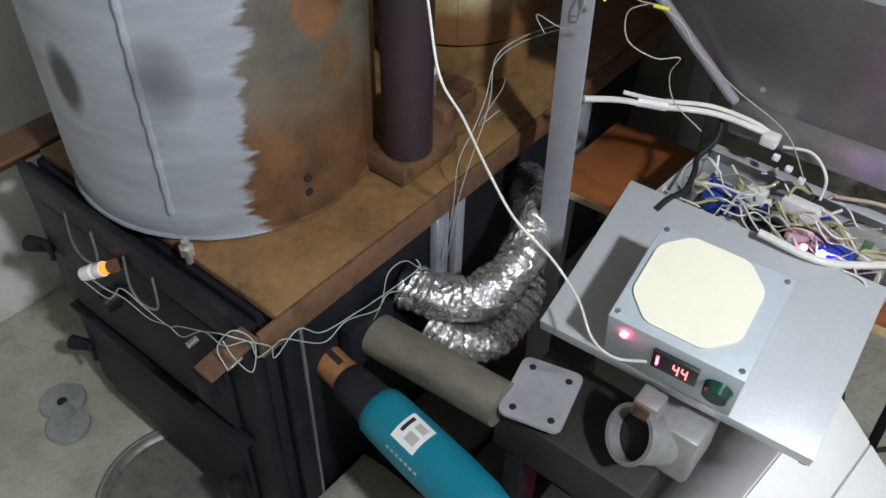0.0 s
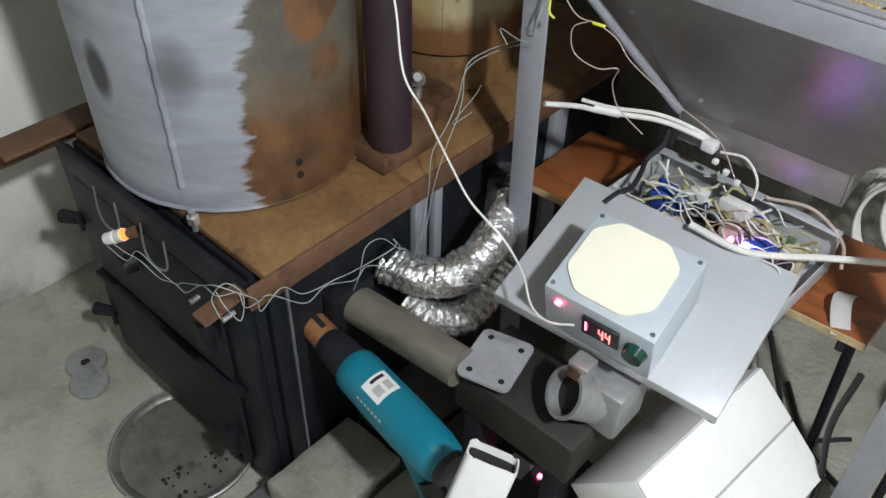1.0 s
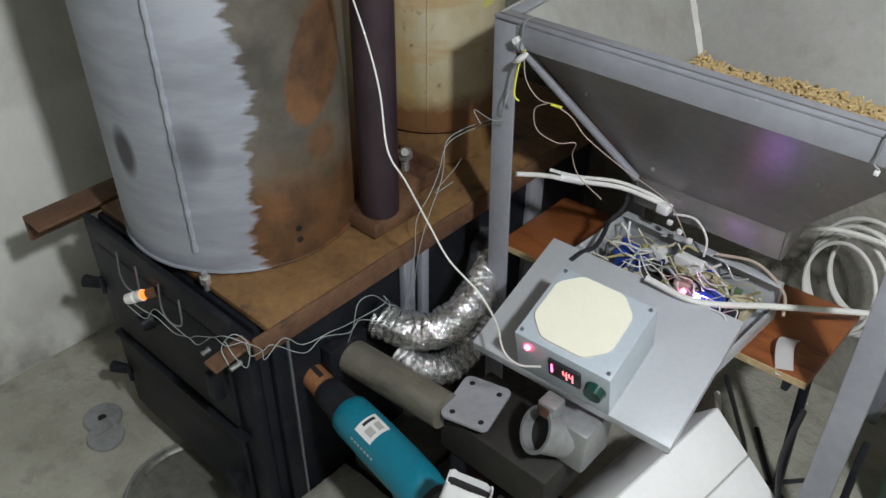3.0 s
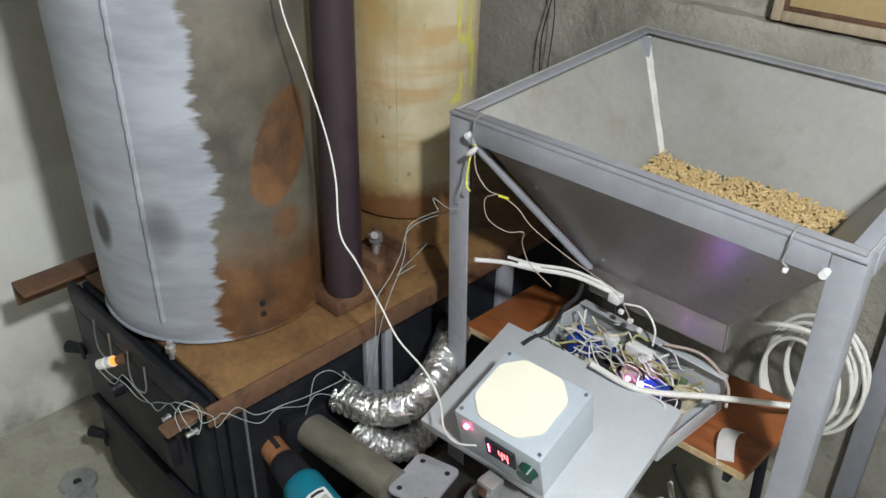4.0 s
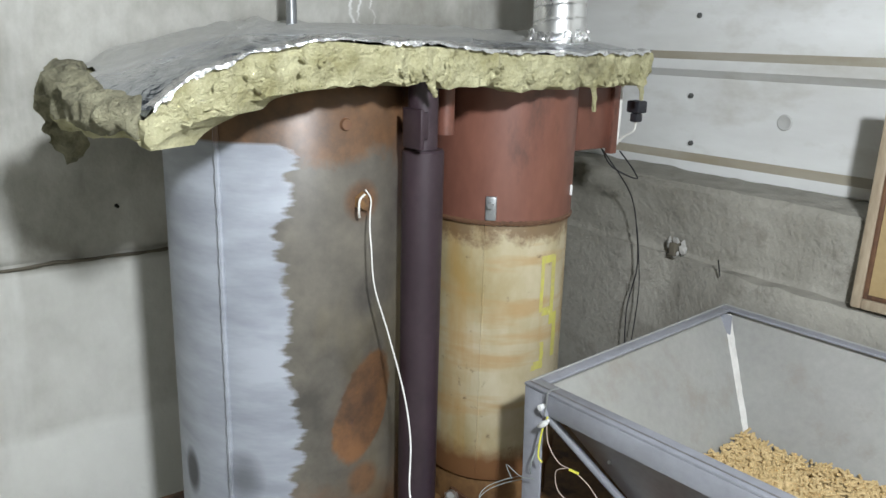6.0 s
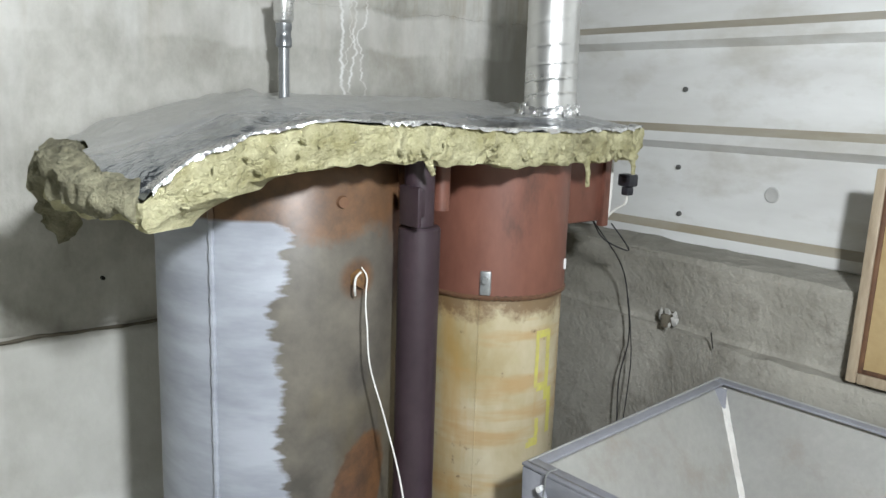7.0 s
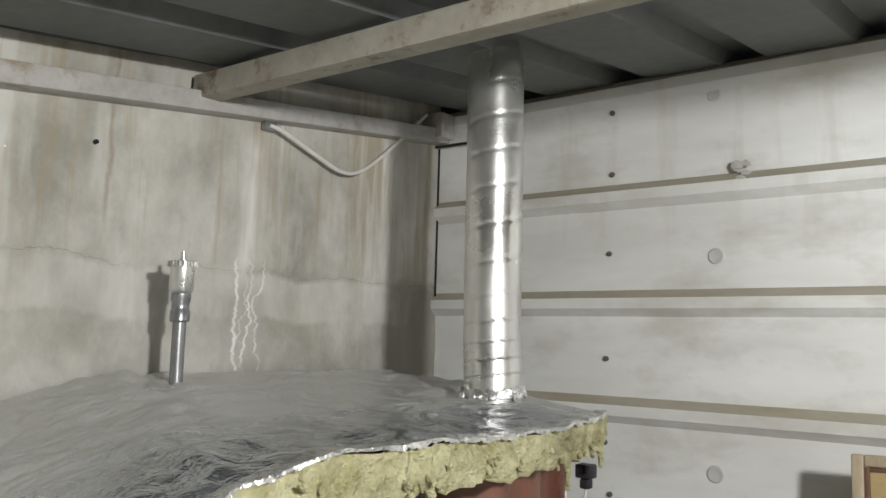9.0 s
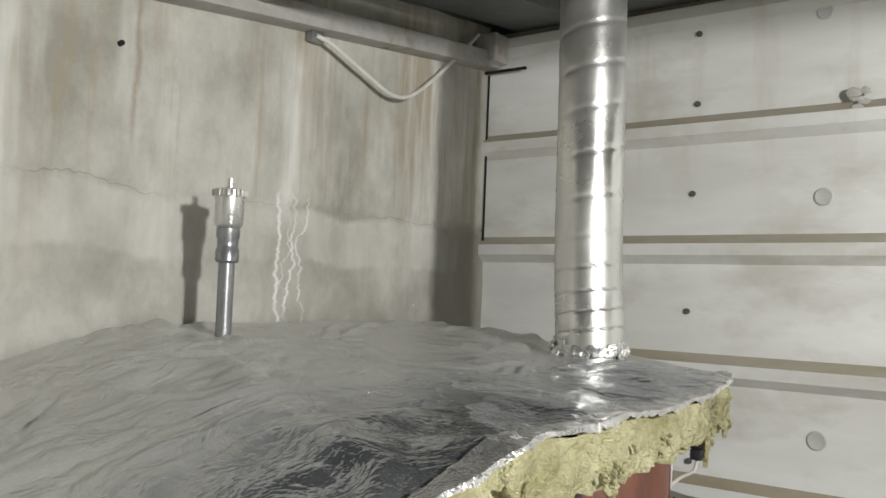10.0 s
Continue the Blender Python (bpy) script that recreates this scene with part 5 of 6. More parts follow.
    # burner: tube, flange, body and fan collar
    bu = thing("pellet_burner", (-0.2, 0.66, 0.30), "scaly steel burner tube entering the stove side, on a dark body", "burner")
    part("tube", rod((-0.452, 0.627, 0.392), (-0.206, 0.643, 0.396), 0.034, None, 36), TUBE_STEEL, bu)
    part("collar", box((-0.452, 0.575, 0.352), (-0.425, 0.668, 0.438), 0.004), BLACK_STEEL, bu)
    part("body", box((-0.215, 0.640, 0.30), (0.012, 0.780, 0.388), 0.006), SOOTY_STEEL, bu, "sooty dark burner body")
    for x in (-0.19, -0.03):
        part("leg", box((x, 0.64, 0.0), (x + 0.03, 0.70, 0.2995), 0.003), BLACK_STEEL, bu)
    fm = Matrix.Translation((-0.226, 0.727, 0.404)) @ Matrix.Rotation(radians(-77), 4, "Z") @ Matrix.Rotation(radians(3), 4, "X")
    fl = thing("flange_plate", (-0.18, 0.68, 0.41), "square zinc plate with four holes lying on the burner", "plate")
    bm = box((0, 0, 0), (0.108, 0.090, 0.005), 0)
    bmesh.ops.bevel(bm, geom=[e for e in bm.edges if abs(e.verts[0].co.z - e.verts[1].co.z) > 0.003], offset=0.012, segments=4, affect="EDGES", profile=0.5)
    bmesh.ops.transform(bm, matrix=fm, verts=bm.verts[:])
    plate = part("plate", bm, FLANGE, fl)
    for x, y in ((0.016, 0.018), (0.020, 0.073), (0.092, 0.018), (0.092, 0.073)):
        part("hole", rod(fm @ Vector((x, y, 0.0035)), fm @ Vector((x, y, 0.0054)), 0.0052, None, 14), DARK_HOLE, plate)
    part("spacer", box((0.02, 0.02, -0.018), (0.09, 0.07, -0.0005), 0.002, fm), BLACK_STEEL, fl)

    bw = thing("blower", (0.0, 0.68, 0.42), "galvanised blower housing with round open collar beside the tray", "blower")
    ax = Vector((-0.48, -0.72, 0.50)).normalized()
    turn = ax.to_track_quat("Z", "Y").to_matrix().to_4x4()
    at = Matrix.Translation((-0.020, 0.684, 0.452)) @ turn
    bm = lathe([(0.0335, -0.03), (0.036, -0.03), (0.036, 0.022), (0.0395, 0.024), (0.0395, 0.028), (0.0335, 0.028), (0.0335, -0.0299)], (0, 0, 0), 36, None, at)
    part("collar", bm, GALV, bw, "round galvanised collar")
    # solid dark plug in place of the shade inside the collar
    part("hollow", rod(at @ Vector((0, 0, -0.028)), at @ Vector((0, 0, 0.008)), 0.0333, None, 28), DARK_HOLE, bw)
    part("housing", box((-0.040, 0.692, 0.389), (0.045, 0.775, 0.480), 0.008), GALV, bw)
    part("bracket", box((-0.045, 0.680, 0.481), (-0.012, 0.712, 0.514), 0.004), GALV, bw)
    part("bracket_pad", box((-0.042, 0.6765, 0.488), (-0.020, 0.6795, 0.508), 0.001), RUST_RAIL, bw, "reddish worn pad")


def build_tools():
    g = thing("heat_gun", (-0.25, 0.53, 0.30), "teal and black heat gun with tinted nozzle pointing at the stove", "heat gun")
    a, b = Vector((-0.455, 0.556, 0.375)), Vector((-0.115, 0.512, 0.362))
    ax = (b - a).normalized()
    turn = Matrix.Translation(a) @ ax.to_track_quat("Z", "Y").to_matrix().to_4x4()
    bm = lathe([(0.021, -0.010), (0.0245, -0.010), (0.0250, 0.045), (0.0265, 0.052)], (0, 0, 0), 28, None, turn)
    part("nozzle", bm, COPPER, g, "heat tinted copper-brown nozzle")
    part("nozzle_slot", box((-0.005, -0.0262, -0.011), (0.005, 0.0262, 0.030), 0.001, turn), DARK_HOLE, g)
    part("guard", lathe([(0.026, 0.042), (0.0285, 0.046), (0.031, 0.075), (0.032, 0.100), (0.034, 0.108), (0.034, 0.120)], (0, 0, 0), 32, None, turn), BLACK_PLASTIC, g, "black heat guard")
    part("shell", lathe([(0.033, 0.108), (0.0375, 0.114), (0.039, 0.13), (0.040, 0.19), (0.0405, 0.26), (0.039, 0.31), (0.035, 0.335), (0.026, 0.345)], (0, 0, 0), 40, None, turn), TEAL, g, "teal plastic shell")
    part("intake", lathe([(0.030, 0.338), (0.030, 0.352), (0.024, 0.356)], (0, 0, 0), 28, None, turn), BLACK_PLASTIC, g)
    part("handle", sweep([a + ax * 0.25 + Vector((0, 0, -0.03)), a + ax * 0.26 + Vector((0.01, 0.006, -0.09)), a + ax * 0.28 + Vector((0.02, 0.012, -0.16)), a + ax * 0.30 + Vector((0.02, 0.014, -0.235))], lambda s, q: 0.024 + 0.003 * math.cos(2 * q) - 0.003 * math.sin(3 * s), 16, 8), TEAL, g)
    part("grip", sweep([a + ax * 0.272 + Vector((0.018, 0.006, -0.10)), a + ax * 0.29 + Vector((0.03, 0.012, -0.17)), a + ax * 0.305 + Vector((0.03, 0.014, -0.232))], 0.020, 14, 8), BLACK_PLASTIC, g)
    # label wrapped on the upper side, with plain marks
    side = ax.cross(Vector((0, 0, 1))).normalized()
    up = side.cross(ax).normalized()

    def on_shell(s0, s1, g0, g1, r, name, mat, parent, n=8):
        def at(u, v):
            s, q = s0 + (s1 - s0) * u, radians(g0 + (g1 - g0) * v)
            return a + ax * s + (up * math.cos(q) + side * math.sin(q)) * r
        return part(name, grid(4, n, at), mat, parent)

    lab = on_shell(0.168, 0.211, -24, 42, 0.0410, "label", WHITE_PLASTIC, g)
    tagged(lab, "white sticker with small dark pictures")
    on_shell(0.173, 0.179, -14, 22, 0.0413, "label_bar", BLACK_PLASTIC, lab)
    on_shell(0.186, 0.204, -14, 2, 0.0413, "label_picture", PATCH, lab)
    on_shell(0.186, 0.204, 10, 30, 0.0413, "label_picture", PATCH, lab)
    for k in range(7):
        on_shell(0.170 + k * 0.009, 0.1755 + k * 0.009, 62, 68, 0.0409, "mark", PATCH, g, 3)
    cable([a + ax * 0.30 + Vector((0.02, 0.014, -0.235)), (-0.10, 0.50, 0.06), (0.02, 0.42, 0.012), (0.2, 0.36, 0.012)], 0.0045, WIRE_BLACK, "black mains lead of the heat gun")

    # white flat duct leaning with its torn end up
    d0, d1 = Vector((-0.022, 0.488, 0.510)), Vector((-0.02, 0.22, 0.02))
    ahead = (d0 - d1).normalized()
    wide = Vector((0.067, 0.026, -0.022)).normalized()
    wide = (wide - ahead * wide.dot(ahead)).normalized()
    thick = ahead.cross(wide)
    bm = bmesh.new()
    rings = []
    for end, inset in ((d1, 0), (d0, 0), (d0, 0.0022), (d0 - ahead * 0.12, 0.0022)):
        ring = []
        for k in range(28):
            q = 2 * math.pi * k / 28
            c, s = math.cos(q), math.sin(q)
            e = 0.30
            px, py = math.copysign(abs(c) ** e, c) * (0.0345 - inset), math.copysign(abs(s) ** e, s) * (0.0225 - inset)
            tear = ahead * (0.004 * noise.noise(Vector((c * 3, s * 3, 1)))) if end == d0 else Vector()
            ring.append(bm.verts.new(end + wide * px + thick * py + tear))
        rings.append(ring)
    for one, two in zip(rings, rings[1:]):
        for k in range(28):
            bm.faces.new((one[k], one[(k + 1) % 28], two[(k + 1) % 28], two[k]))
    wd = thing("flat_duct", d1, "white flat plastic duct leaning with its torn open end up", "duct")
    part("shell", bm, WHITE_PLASTIC, wd)
    # dark sheet just inside the mouth, in place of the duct's inner shade
    core = bmesh.new()
    ring = [core.verts.new(v) for v in [d0 - ahead * 0.010 + wide * math.copysign(abs(math.cos(q)) ** 0.3, math.cos(q)) * 0.032 + thick * math.copysign(abs(math.sin(q)) ** 0.3, math.sin(q)) * 0.0202 for q in [2 * math.pi * k / 28 for k in range(28)]]]
    core.faces.new(ring)
    part("inner_shade", core, DARK_HOLE, wd, "dark sheet painting in the shade inside the duct")

    # silver flexible duct
    fd = thing("flexible_duct", (-0.36, 0.84, 0.40), "crumpled silver foil flexible duct at the stove side", "duct")

    def crumpled(n, r):
        return lambda s, q: r + 0.0008 * math.sin(s * n * 2 * math.pi) + 0.0065 * noise.noise(Vector((s * n * 0.45, 1.3 * math.cos(q), 1.3 * math.sin(q)))) + 0.003 * abs(noise.noise(Vector((s * n * 1.3, 4 * math.cos(q), 4 * math.sin(q)))))

    def ribbed(n, r):
        return lambda s, q: r + 0.0022 * math.sin(s * n * 2 * math.pi) + 0.0035 * noise.noise(Vector((s * n * 0.8, 2 * math.cos(q), 2 * math.sin(q))))

    part("upper_run", sweep([(-0.452, 0.722, 0.415), (-0.405, 0.735, 0.405), (-0.350, 0.780, 0.405), (-0.330, 0.850, 0.430), (-0.350, 0.920, 0.455), (-0.395, 0.985, 0.450), (-0.45, 1.05, 0.42)], crumpled(26, 0.036), 40, 30), DUCT_FOIL, fd)
    part("lower_run", sweep([(-0.41, 0.735, 0.335), (-0.360, 0.742, 0.322), (-0.318, 0.785, 0.325), (-0.315, 0.850, 0.345), (-0.345, 0.92, 0.360)], ribbed(20, 0.031), 30, 22), DUCT_FOIL, fd)
    part("end_ring", rod((-0.456, 0.721, 0.415), (-0.44, 0.726, 0.412), 0.039, None, 24), BLACK_STEEL, fd)

    # white carton
    cm = Matrix.Translation((0.104, 0.664, 0.385)) @ Matrix.Rotation(radians(-6.0), 4, "Z") @ Matrix.Rotation(radians(38), 4, "Y")
    cb = thing("carton", cm @ Vector((0.1, 0.16, -0.15)), "white cardboard carton with a taped seam, tipped on its edge", "box")
    part("body", box((0, 0, -0.165), (0.204, 0.322, 0), 0.004, cm), WHITE_CARD, cb)
    part("flap", box((0.002, 0.001, 0.0005), (0.098, 0.321, 0.0032), 0.001, cm), WHITE_CARD, cb)
    part("flap", box((0.102, 0.001, 0.0005), (0.203, 0.321, 0.0032), 0.001, cm), WHITE_CARD, cb)
    part("seam_line", box((0.0982, 0.002, 0.0003), (0.1018, 0.320, 0.0012), 0, cm), PATCH, cb, "dark open seam between the flaps")

    # things on the floor
    bl = thing("power_unit", (-0.1, 0.78, 0.03), "flat black power unit with a red lamp on the floor", "power supply")
    part("body", box((-0.20, 0.68, 0.0), (-0.03, 0.86, 0.062), 0.006), BLACK_PLASTIC, bl)
    part("sticker", box((-0.165, 0.735, 0.0622), (-0.120, 0.775, 0.0630), 0), PATCH, bl)
    part("indicator", rod((-0.098, 0.765, 0.061), (-0.098, 0.765, 0.066), 0.005, None, 12), RED_LED, bl, "glowing red indicator")
    for lo, hi, mat, lab in (((-0.44, 0.40, 0.0), (-0.30, 0.60, 0.10), BLOCK_CONCRETE, "pale concrete block on the floor beside the stove"), ((-0.285, 0.42, 0.0), (-0.12, 0.60, 0.085), BLOCK_CONCRETE, "pale concrete block on the floor beside the stove"),
                             ((-0.43, 0.615, 0.0), (-0.29, 0.83, 0.13), DARK_BLOCK, "sooty dark block beside the stove"), ((-0.28, 0.615, 0.0), (-0.205, 0.84, 0.12), DARK_BLOCK, "sooty dark block beside the stove"),
                             ((-0.43, 0.845, 0.0), (-0.24, 1.05, 0.10), DARK_BLOCK, "sooty dark block beside the stove"), ((0.07, 0.70, 0.0), (0.25, 0.93, 0.148), DARK_BLOCK, "sooty dark block under the tipped carton")):
        bm = box(lo, hi, 0.006)
        bmesh.ops.subdivide_edges(bm, edges=[e for e in bm.edges if e.calc_length() > 0.03], cuts=6, use_grid_fill=True)
        for v in bm.verts:
            if v.co.z > 0.004:
                v.co += Vector((rough(v.co, 22, 0.004), rough(v.co + Vector((3, 0, 0)), 22, 0.004), rough(v.co, 30, 0.003)))
        solo("floor_block", bm, mat, lab, "block", "", "blocks beside the stove")
    bar = box((-0.47, 0.30, 0.012), (-0.435, 0.52, 0.045), 0.003, Matrix.Translation((0.0, 0.0, 0.0)))
    solo("floor_bar", bar, ZINC_PIPE, "worn grey steel bar on the floor by the stove corner", "bar")
    lid = lathe([(0.012, 0.006), (0.125, 0.006), (0.131, 0.012), (0.140, 0.014), (0.142, 0.008), (0.139, 0.0)], (-0.672, 0.372, 0.004), 56)
    tin = thing("round_lid", (-0.672, 0.372, 0.004), "dull round tin lid with soot specks on the floor", "lid")
    part("dish", lid, worn("dull tin", (0.21, 0.21, 0.18), (0.10, 0.10, 0.085), 14, 0.45, 0.35, 60, 0.15, 0.002, (1, 1, 1), (0.055, 0.052, 0.045)), tin)
    rim = [(-0.672 + 0.141 * math.cos(2 * math.pi * k / 40), 0.372 + 0.141 * math.sin(2 * math.pi * k / 40), 0.016) for k in range(41)]
    part("rolled_rim", sweep(rim, 0.0032, 8, 3), GALV, tin, "brighter rolled rim")
    crumbs = bmesh.new()
    for k in range(26):
        q, rr = random.uniform(-1.2, 0.6), random.uniform(0.05, 0.12)
        bmesh.ops.create_icosphere(crumbs, subdivisions=1, radius=random.uniform(0.002, 0.005), matrix=Matrix.Translation((-0.672 + rr * math.cos(q), 0.372 + rr * math.sin(q), 0.014)))
    solo("soot_crumbs", crumbs, DARK_HOLE, "black crumbs of soot on the tin lid", "soot", "stuff")
    caps = thing("damper_caps", (-0.97, 0.32, 0), "two small grey metal caps lying on the floor", "cap")
    part("upper_cap", lathe([(0.010, 0.003), (0.043, 0.003), (0.044, 0.008), (0.041, 0.014), (0.012, 0.0155)], (-1.006, 0.350, 0), 32), GALV, caps)
    part("cap_hole", rod((-1.001, 0.347, 0.0135), (-1.001, 0.347, 0.0160), 0.010, None, 16), DARK_HOLE, caps)
    part("lower_cap", lathe([(0.012, 0.004), (0.039, 0.004), (0.041, 0.010), (0.039, 0.015), (0.012, 0.0155)], (-0.948, 0.325, 0), 32), GALV, caps)
    part("strap", box((-0.993, 0.315, 0.0156), (-0.958, 0.352, 0.0178), 0.001), GALV, caps)
    chip = box((-1.13, 0.12, 0.003), (-1.125, 0.16, 0.012), 0.001)
    solo("splinter", chip, BLACK_STEEL, "dark splinter on the floor", "splinter")

    bk = thing("pellet_bucket", (0.515, 1.33, 0.0), "green plastic bucket of sawdust beside the hopper leg", "bucket")
    at = (0.515, 1.33, 0)
    part("wall", lathe([(0.095, 0.0), (0.098, 0.004), (0.128, 0.25), (0.134, 0.252), (0.134, 0.262), (0.126, 0.262), (0.122, 0.24), (0.118, 0.20)], at, 48), GREEN_PLASTIC, bk)
    part("fill", lathe([(0.119, 0.205), (0.08, 0.228), (0.02, 0.24)], at, 36), SAWDUST, bk, "sawdust and pellets")

    solo("dark_plank", box((0.0, 0.0, 0.0), (0.012, 0.05, 0.40), 0.002, Matrix.Translation((0.385, 1.02, 0.0)) @ Matrix.Rotation(radians(-3), 4, "Y") @ Matrix.Rotation(radians(3.6), 4, "Z")), BLACK_STEEL, "black steel strip standing against the hopper leg", "steel strip")

    fr = thing("leaning_frame", (-0.02, 1.62, 1.08), "ochre hardboard in a pale wood frame on the ledge", "framed panel")
    m = Matrix.Translation((-0.125, 1.600, 1.075)) @ Matrix.Rotation(radians(-6), 4, "X") @ Matrix.Rotation(radians(-1.5), 4, "Y")
    w, hgt = 0.36, 0.435
    for lo, hi in (((0, 0, 0), (0.022, 0.016, hgt)), ((w - 0.022, 0, 0), (w, 0.016, hgt)), ((0.0222, 0, 0), (w - 0.0222, 0.016, 0.022)), ((0.0222, 0, hgt - 0.022), (w - 0.0222, 0.016, hgt))):
        part("moulding", box(lo, hi, 0.004, m), WOOD_FRAME, fr)
    for lo, hi in (((0.0222, 0.002, 0.0222), (0.031, 0.012, hgt - 0.0222)), ((w - 0.031, 0.002, 0.0222), (w - 0.0222, 0.012, hgt - 0.0222)), ((0.0312, 0.002, 0.0222), (w - 0.0312, 0.012, 0.031)), ((0.0312, 0.002, hgt - 0.031), (w - 0.0312, 0.012, hgt - 0.0222))):
        part("slip", box(lo, hi, 0.001, m), RUST_RAIL, fr, "dark brown inner slip")
    part("panel", box((0.0314, 0.006, 0.0314), (w - 0.0314, 0.011, hgt - 0.0314), 0, m), HARDBOARD, fr)


# ---- cables ----
def build_cables():
    cable([(-0.500, 0.668, 1.345), (-0.490, 0.672, 1.330), (-0.486, 0.668, 1.305), (-0.480, 0.664, 1.280), (-0.471, 0.661, 1.255), (-0.465, 0.664, 1.187), (-0.45, 0.683, 1.102), (-0.42, 0.696, 1.000), (-0.385, 0.686, 0.93), (-0.340, 0.655, 0.86),
           (-0.315, 0.668, 0.808), (-0.290, 0.694, 0.725), (-0.250, 0.697, 0.675), (-0.200, 0.712, 0.628), (-0.150, 0.698, 0.602), (-0.110, 0.668, 0.588), (-0.075, 0.660, 0.587), (-0.040, 0.668, 0.600)], lambda q, a: 0.0012 + 0.0007 * q, WIRE_WHITE, "white cable looping from the tank plug to the controller")
    bm = sweep([(-0.498, 0.655, 1.300), (-0.490, 0.649, 1.312), (-0.492, 0.652, 1.330), (-0.496, 0.664, 1.338)], 0.0020, 6, 6)
    solo("cable_knot", bm, WIRE_WHITE, "white cable end knotted round the rusty plug", "cable")
    for k, (dz, mat) in enumerate(((-0.008, WIRE_GREY), (0.012, WIRE_GREY))):
        cable([(-0.735, 0.372, 0.513 - dz), (-0.69, 0.378, 0.505 - dz), (-0.655, 0.384, 0.520 + dz), (-0.612, 0.388, 0.508 + dz), (-0.565, 0.388, 0.520), (-0.53, 0.385, 0.535 + dz), (-0.47, 0.382, 0.585), (-0.42, 0.375, 0.612 + dz), (-0.395, 0.392, 0.615),
               (-0.392, 0.405 + dz, 0.585), (-0.398, 0.425, 0.565 - dz), (-0.392, 0.448 + dz, 0.578), (-0.396, 0.500, 0.522 + dz), (-0.39, 0.545 + dz, 0.528), (-0.396, 0.60, 0.50 + dz), (-0.40, 0.655 + 3 * dz, 0.498), (-0.41, 0.70, 0.470 + 3 * dz), (-0.43, 0.735, 0.455)],
              0.0008, mat, "thin twisted pale igniter wire looped along the stove")
    cable([(-0.42, 0.375, 0.612), (-0.398, 0.372, 0.60), (-0.394, 0.388, 0.565), (-0.40, 0.402, 0.60), (-0.415, 0.388, 0.622), (-0.430, 0.372, 0.595), (-0.412, 0.368, 0.572)], 0.0008, WIRE_GREY, "pale wire wound in a small loop on the stove corner")
    cable([(-0.41, 0.608, 0.455), (-0.395, 0.610, 0.50), (-0.395, 0.625, 0.545), (-0.40, 0.665, 0.535), (-0.41, 0.71, 0.480), (-0.42, 0.74, 0.45)], 0.0008, WIRE_GREY, "thin pale wire arched over the burner tube")
    for dy, dz, k in ((0.0, 0.0, 0), (0.012, 0.008, 1)):
        cable([(-0.42, 0.775 + dy, 0.44), (-0.408, 0.782 + dy, 0.56), (-0.405, 0.785 + 3 * dy, 0.635), (-0.41, 0.825 + 2 * dy, 0.668), (-0.415, 0.855 + dy, 0.700), (-0.42, 0.880, 0.742 + dz), (-0.42, 0.935, 0.748 + dz), (-0.40, 0.99, 0.752 + dz), (-0.35, 0.95, 0.79 + dz), (-0.315, 0.902, 0.84 + dz), (-0.298, 0.900, 0.90)],
              0.0008, WIRE_GREY, "thin pale sensor wire running up to the hopper leg")
    cable([(-0.42, 0.90, 0.655), (-0.42, 0.85, 0.655), (-0.44, 0.93, 0.665), (-0.46, 0.97, 0.66)], 0.0008, WIRE_GREY, "thin pale wire end on the stove rail")
    cable([(-0.36, 0.90, 0.80), (-0.375, 0.90, 0.822), (-0.335, 0.898, 0.818), (-0.30, 0.898, 0.83)], 0.0008, WIRE_GREY, "thin pale wire kinked at the hopper leg")
    cable([(-0.276, 0.898, 0.962), (-0.285, 0.895, 0.93), (-0.288, 0.893, 0.885), (-0.278, 0.893, 0.875)], 0.0017, WIRE_YELLOW, "yellow sleeved wire hanging at the hopper corner")
    cable([(-0.278, 0.898, 0.955), (-0.27, 0.897, 0.915), (-0.245, 0.90, 0.888), (-0.215, 0.903, 0.886), (-0.185, 0.91, 0.872), (-0.165, 0.93, 0.835), (-0.12, 0.98, 0.775), (-0.06, 1.05, 0.70), (-0.02, 1.07, 0.63)], 0.0009, WIRE_COPPER, "thin pale brown wire hanging from the hopper rim")
    cable([(-0.225, 0.902, 0.887), (-0.25, 0.90, 0.868), (-0.245, 0.905, 0.830), (-0.21, 0.915, 0.815), (-0.185, 0.93, 0.818), (-0.20, 0.95, 0.78), (-0.19, 0.965, 0.735), (-0.15, 0.98, 0.70)], 0.0009, WIRE_COPPER, "thin pale brown wire in a loose loop")
    sleeve = rod((-0.220, 0.901, 0.886), (-0.202, 0.904, 0.886), 0.0024, None, 8)
    solo("wire_sleeve", sleeve, WIRE_YELLOW, "yellow crimp sleeve on a thin wire", "sleeve")
    tie = sweep([(-0.293, 0.893, 0.938), (-0.280, 0.892, 0.948), (-0.268, 0.892, 0.960)], lambda q, a: 0.0055 * math.sin(0.4 + 2.3 * q), 10, 6)
    solo("wire_joint", tie, WHITE_PLASTIC, "white tape joint of thin wires at the hopper corner", "tape")
    cable([(-0.318, 0.958, 0.690), (-0.285, 1.010, 0.676), (-0.250, 1.045, 0.664), (-0.17, 1.085, 0.665), (-0.09, 1.118, 0.645)], 0.0046, WIRE_WHITE, "white cable strung from the hopper leg")
    cable([(-0.290, 1.025, 0.680), (-0.245, 1.052, 0.672), (-0.18, 1.085, 0.674), (-0.12, 1.11, 0.660), (-0.085, 1.122, 0.642)], 0.0034, WIRE_WHITE, "white cable strung from the hopper leg")
    band = rod((-0.270, 1.034, 0.670), (-0.232, 1.056, 0.666), 0.0085, None, 10)
    solo("cable_tape", band, WHITE_PLASTIC, "white tape round a pair of cables", "tape")
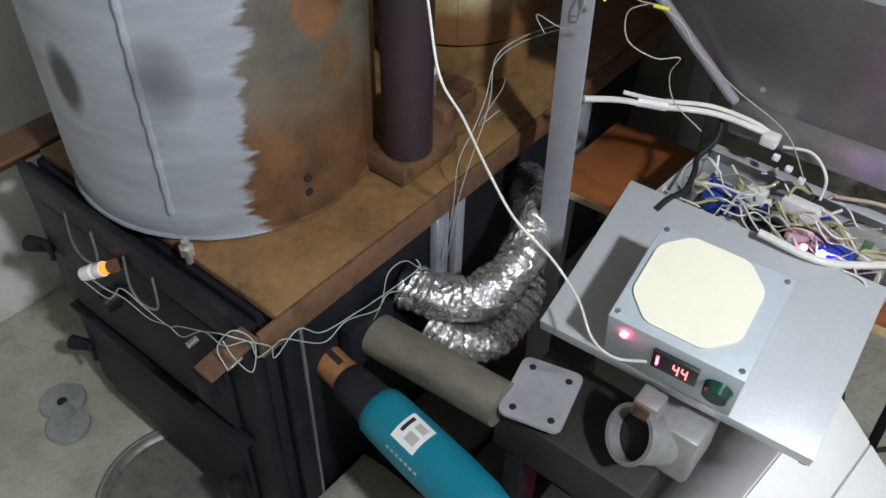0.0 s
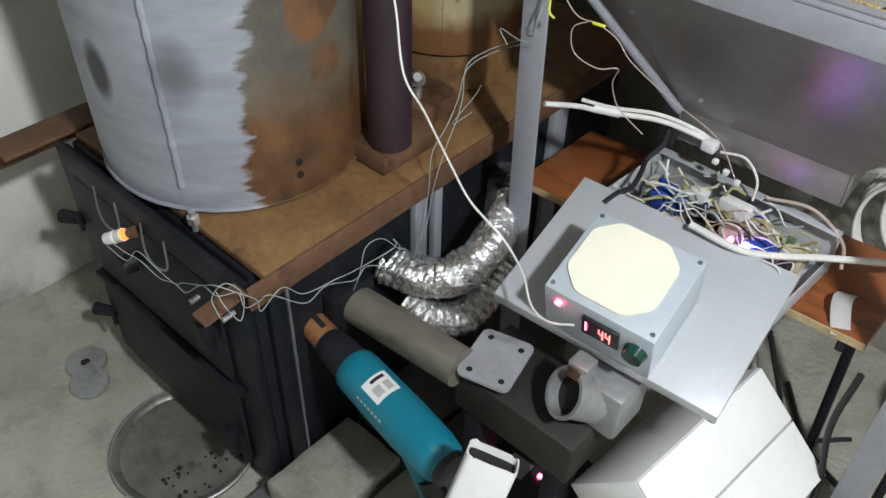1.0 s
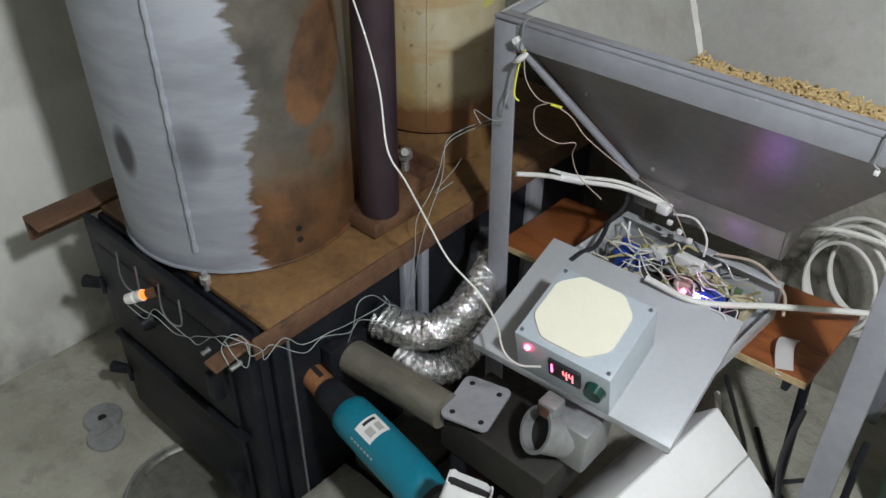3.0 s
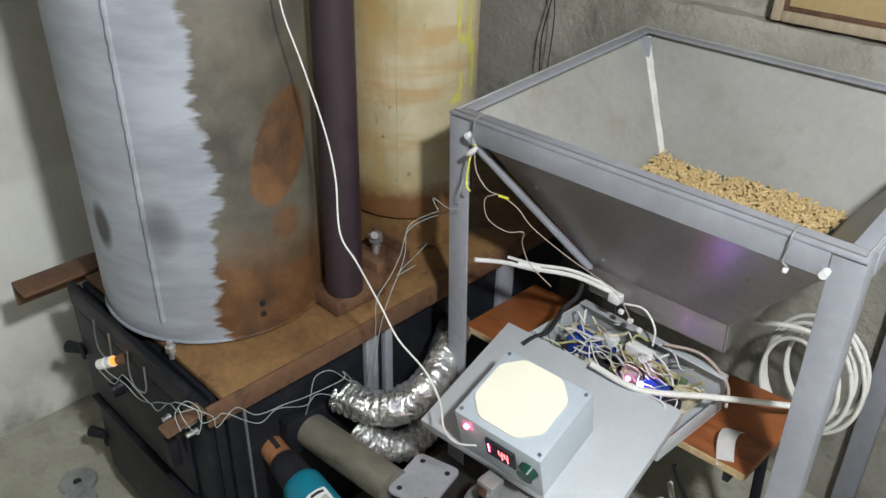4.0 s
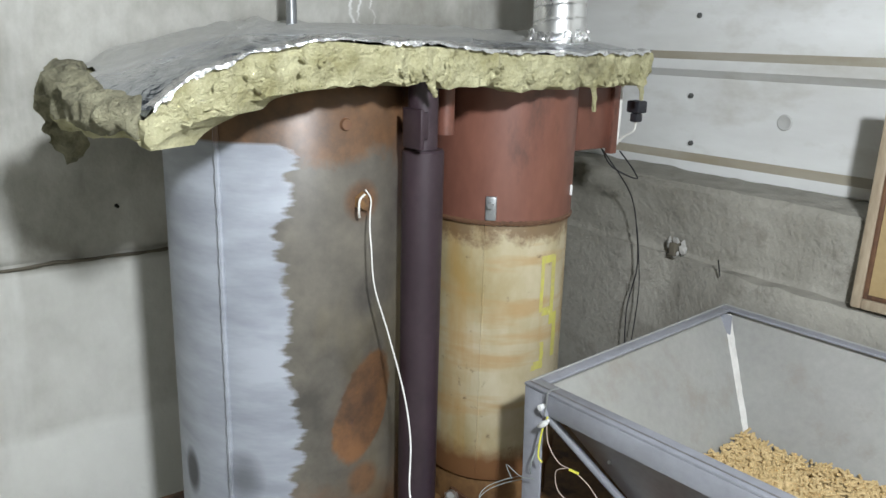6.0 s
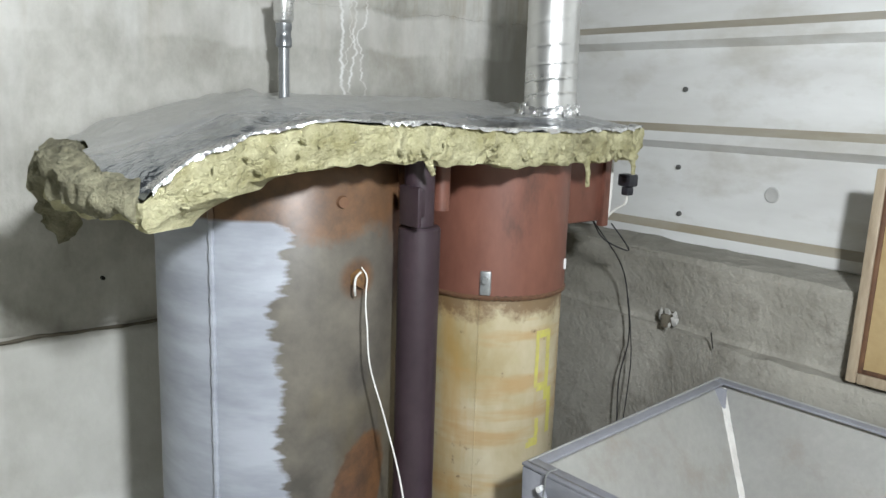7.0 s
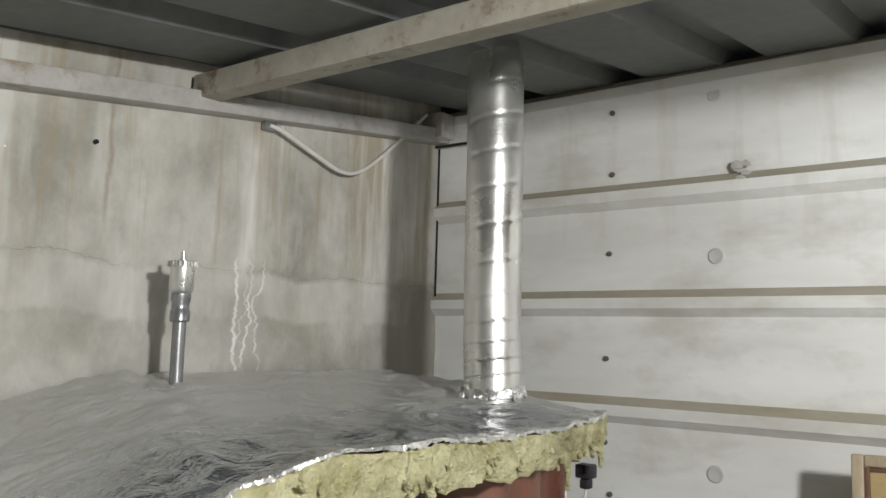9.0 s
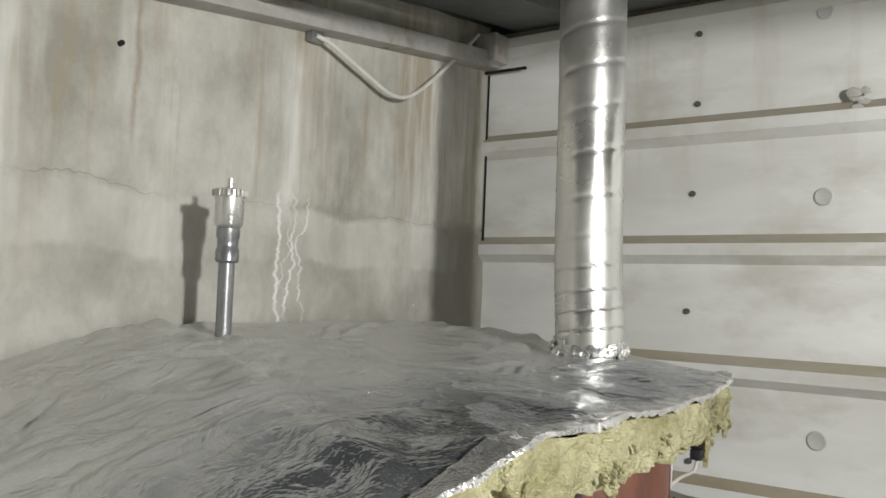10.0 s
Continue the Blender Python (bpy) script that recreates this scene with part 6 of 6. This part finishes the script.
    plug = box((-0.102, 1.100, 0.634), (-0.078, 1.122, 0.652), 0.003)
    for k in range(3):
        box((-0.078 + 0.022 * k, 1.104, 0.616 - 0.010 * k), (-0.068 + 0.022 * k, 1.113, 0.625 - 0.010 * k), 0.002, None, plug)
    solo("cable_connector", plug, WHITE_PLASTIC, "white plug connectors hanging over the case", "connector")
    cable([(-0.07, 1.11, 0.64), (-0.03, 1.115, 0.645), (0.0, 1.11, 0.62), (0.005, 1.105, 0.585)], 0.0022, WIRE_WHITE, "white lead from the connector into the case")
    cable([(-0.165, 1.11, 0.655), (-0.155, 1.08, 0.63), (-0.165, 1.05, 0.608), (-0.155, 1.02, 0.605), (-0.150, 0.985, 0.595), (-0.160, 0.955, 0.592), (-0.165, 0.93, 0.586)], 0.0046, WIRE_BLACK, "black cable crossing the control case onto the tray")
    cable([(-0.03, 0.955, 0.606), (0.06, 0.975, 0.592), (0.15, 1.070, 0.574), (0.25, 1.180, 0.550), (0.28, 1.215, 0.540)], 0.0056, WIRE_WHITE, "thick white cable leaving the case over the board")
    cable([(0.02, 1.12, 0.59), (0.09, 1.13, 0.60), (0.15, 1.12, 0.575), (0.17, 1.09, 0.55)], 0.003, WIRE_COPPER, "brown wire bent over the case edge")
    # coil of white cable behind the right leg
    coil = thing("cable_coil", (0.18, 1.40, 0.42), "loose coil of white cable hung below the hopper", "cable")
    for k in range(6):
        cx, cz, rr, tilt = 0.190 + 0.008 * k, 0.460 + 0.006 * k, 0.074 + 0.010 * (k % 4), 0.10 * k
        pts = [(cx + rr * math.cos(q), 1.36 + 0.02 * math.sin(q + tilt) + 0.010 * k - 0.03 * math.cos(q), cz + 1.15 * rr * math.sin(q)) for q in [0.4 + tilt + 2 * math.pi * j / 14 for j in range(15)]]
        part("turn", sweep(pts, 0.0044, 8, 6), WIRE_WHITE, coil)
    part("tail", sweep([(0.04, 1.32, 0.545), (0.10, 1.34, 0.570), (0.17, 1.36, 0.585), (0.27, 1.36, 0.590)], 0.0052, 8, 8), WIRE_WHITE, coil)
    cable([(0.27, 0.99, 0.47), (0.27, 0.97, 0.36), (0.30, 0.95, 0.22), (0.27, 0.92, 0.10), (0.22, 0.98, 0.02)], 0.0055, WIRE_BLACK, "black mains cable hanging to the floor")
    for pts, r, mat in (([(0.12, 1.05, 0.40), (0.17, 1.12, 0.20), (0.20, 1.20, 0.02), (0.30, 1.30, 0.012)], 0.005, WIRE_BLACK), ([(0.10, 1.25, 0.012), (0.20, 1.15, 0.012), (0.32, 1.05, 0.012)], 0.006, WIRE_BLACK), ([(0.14, 1.35, 0.012), (0.24, 1.22, 0.012), (0.36, 1.16, 0.012)], 0.006, WIRE_BLACK),
                        ([(0.10, 1.10, 0.30), (0.13, 1.14, 0.12), (0.10, 1.20, 0.012)], 0.006, WIRE_WHITE)):
        cable(pts, r, mat, "cable lying on the floor under the board")
    # wires and plug by the smoke box, on the plinth
    pl = thing("wall_plug", (-0.56, 1.42, 1.44), "small black plug with white lead beside the smoke box", "plug")
    part("body", box((-0.580, 1.395, 1.435), (-0.545, 1.425, 1.462), 0.004), BLACK_PLASTIC, pl)
    part("pin", box((-0.572, 1.40, 1.415), (-0.552, 1.42, 1.434), 0.003), BLACK_PLASTIC, pl)
    cable([(-0.562, 1.41, 1.415), (-0.568, 1.412, 1.395), (-0.590, 1.408, 1.38), (-0.605, 1.404, 1.365)], 0.003, WIRE_WHITE, "short white lead below the plug")
    cable([(-0.606, 1.404, 1.50), (-0.604, 1.404, 1.43), (-0.607, 1.403, 1.36)], 0.004, WIRE_WHITE, "white lead along the smoke box edge")
    cable([(-0.64, 1.39, 1.35), (-0.645, 1.44, 1.30), (-0.62, 1.50, 1.27), (-0.60, 1.46, 1.30), (-0.60, 1.41, 1.345)], 0.0018, WIRE_BLACK, "dark wire looped under the smoke box")
    cable([(-0.66, 1.42, 1.34), (-0.675, 1.55, 1.22), (-0.672, 1.585, 1.12), (-0.665, 1.59, 1.02), (-0.68, 1.582, 0.90), (-0.67, 1.585, 0.70)], 0.0016, WIRE_BLACK, "dark wires running down the foundation")
    cable([(-0.672, 1.585, 1.13), (-0.655, 1.582, 1.05), (-0.645, 1.58, 0.95), (-0.66, 1.58, 0.75)], 0.0013, WIRE_BLACK, "dark wires running down the foundation")


build_room()
build_stove()
build_tanks()
build_flue()
build_insulation()
build_hopper()
build_controls()
build_tools()
build_cables()
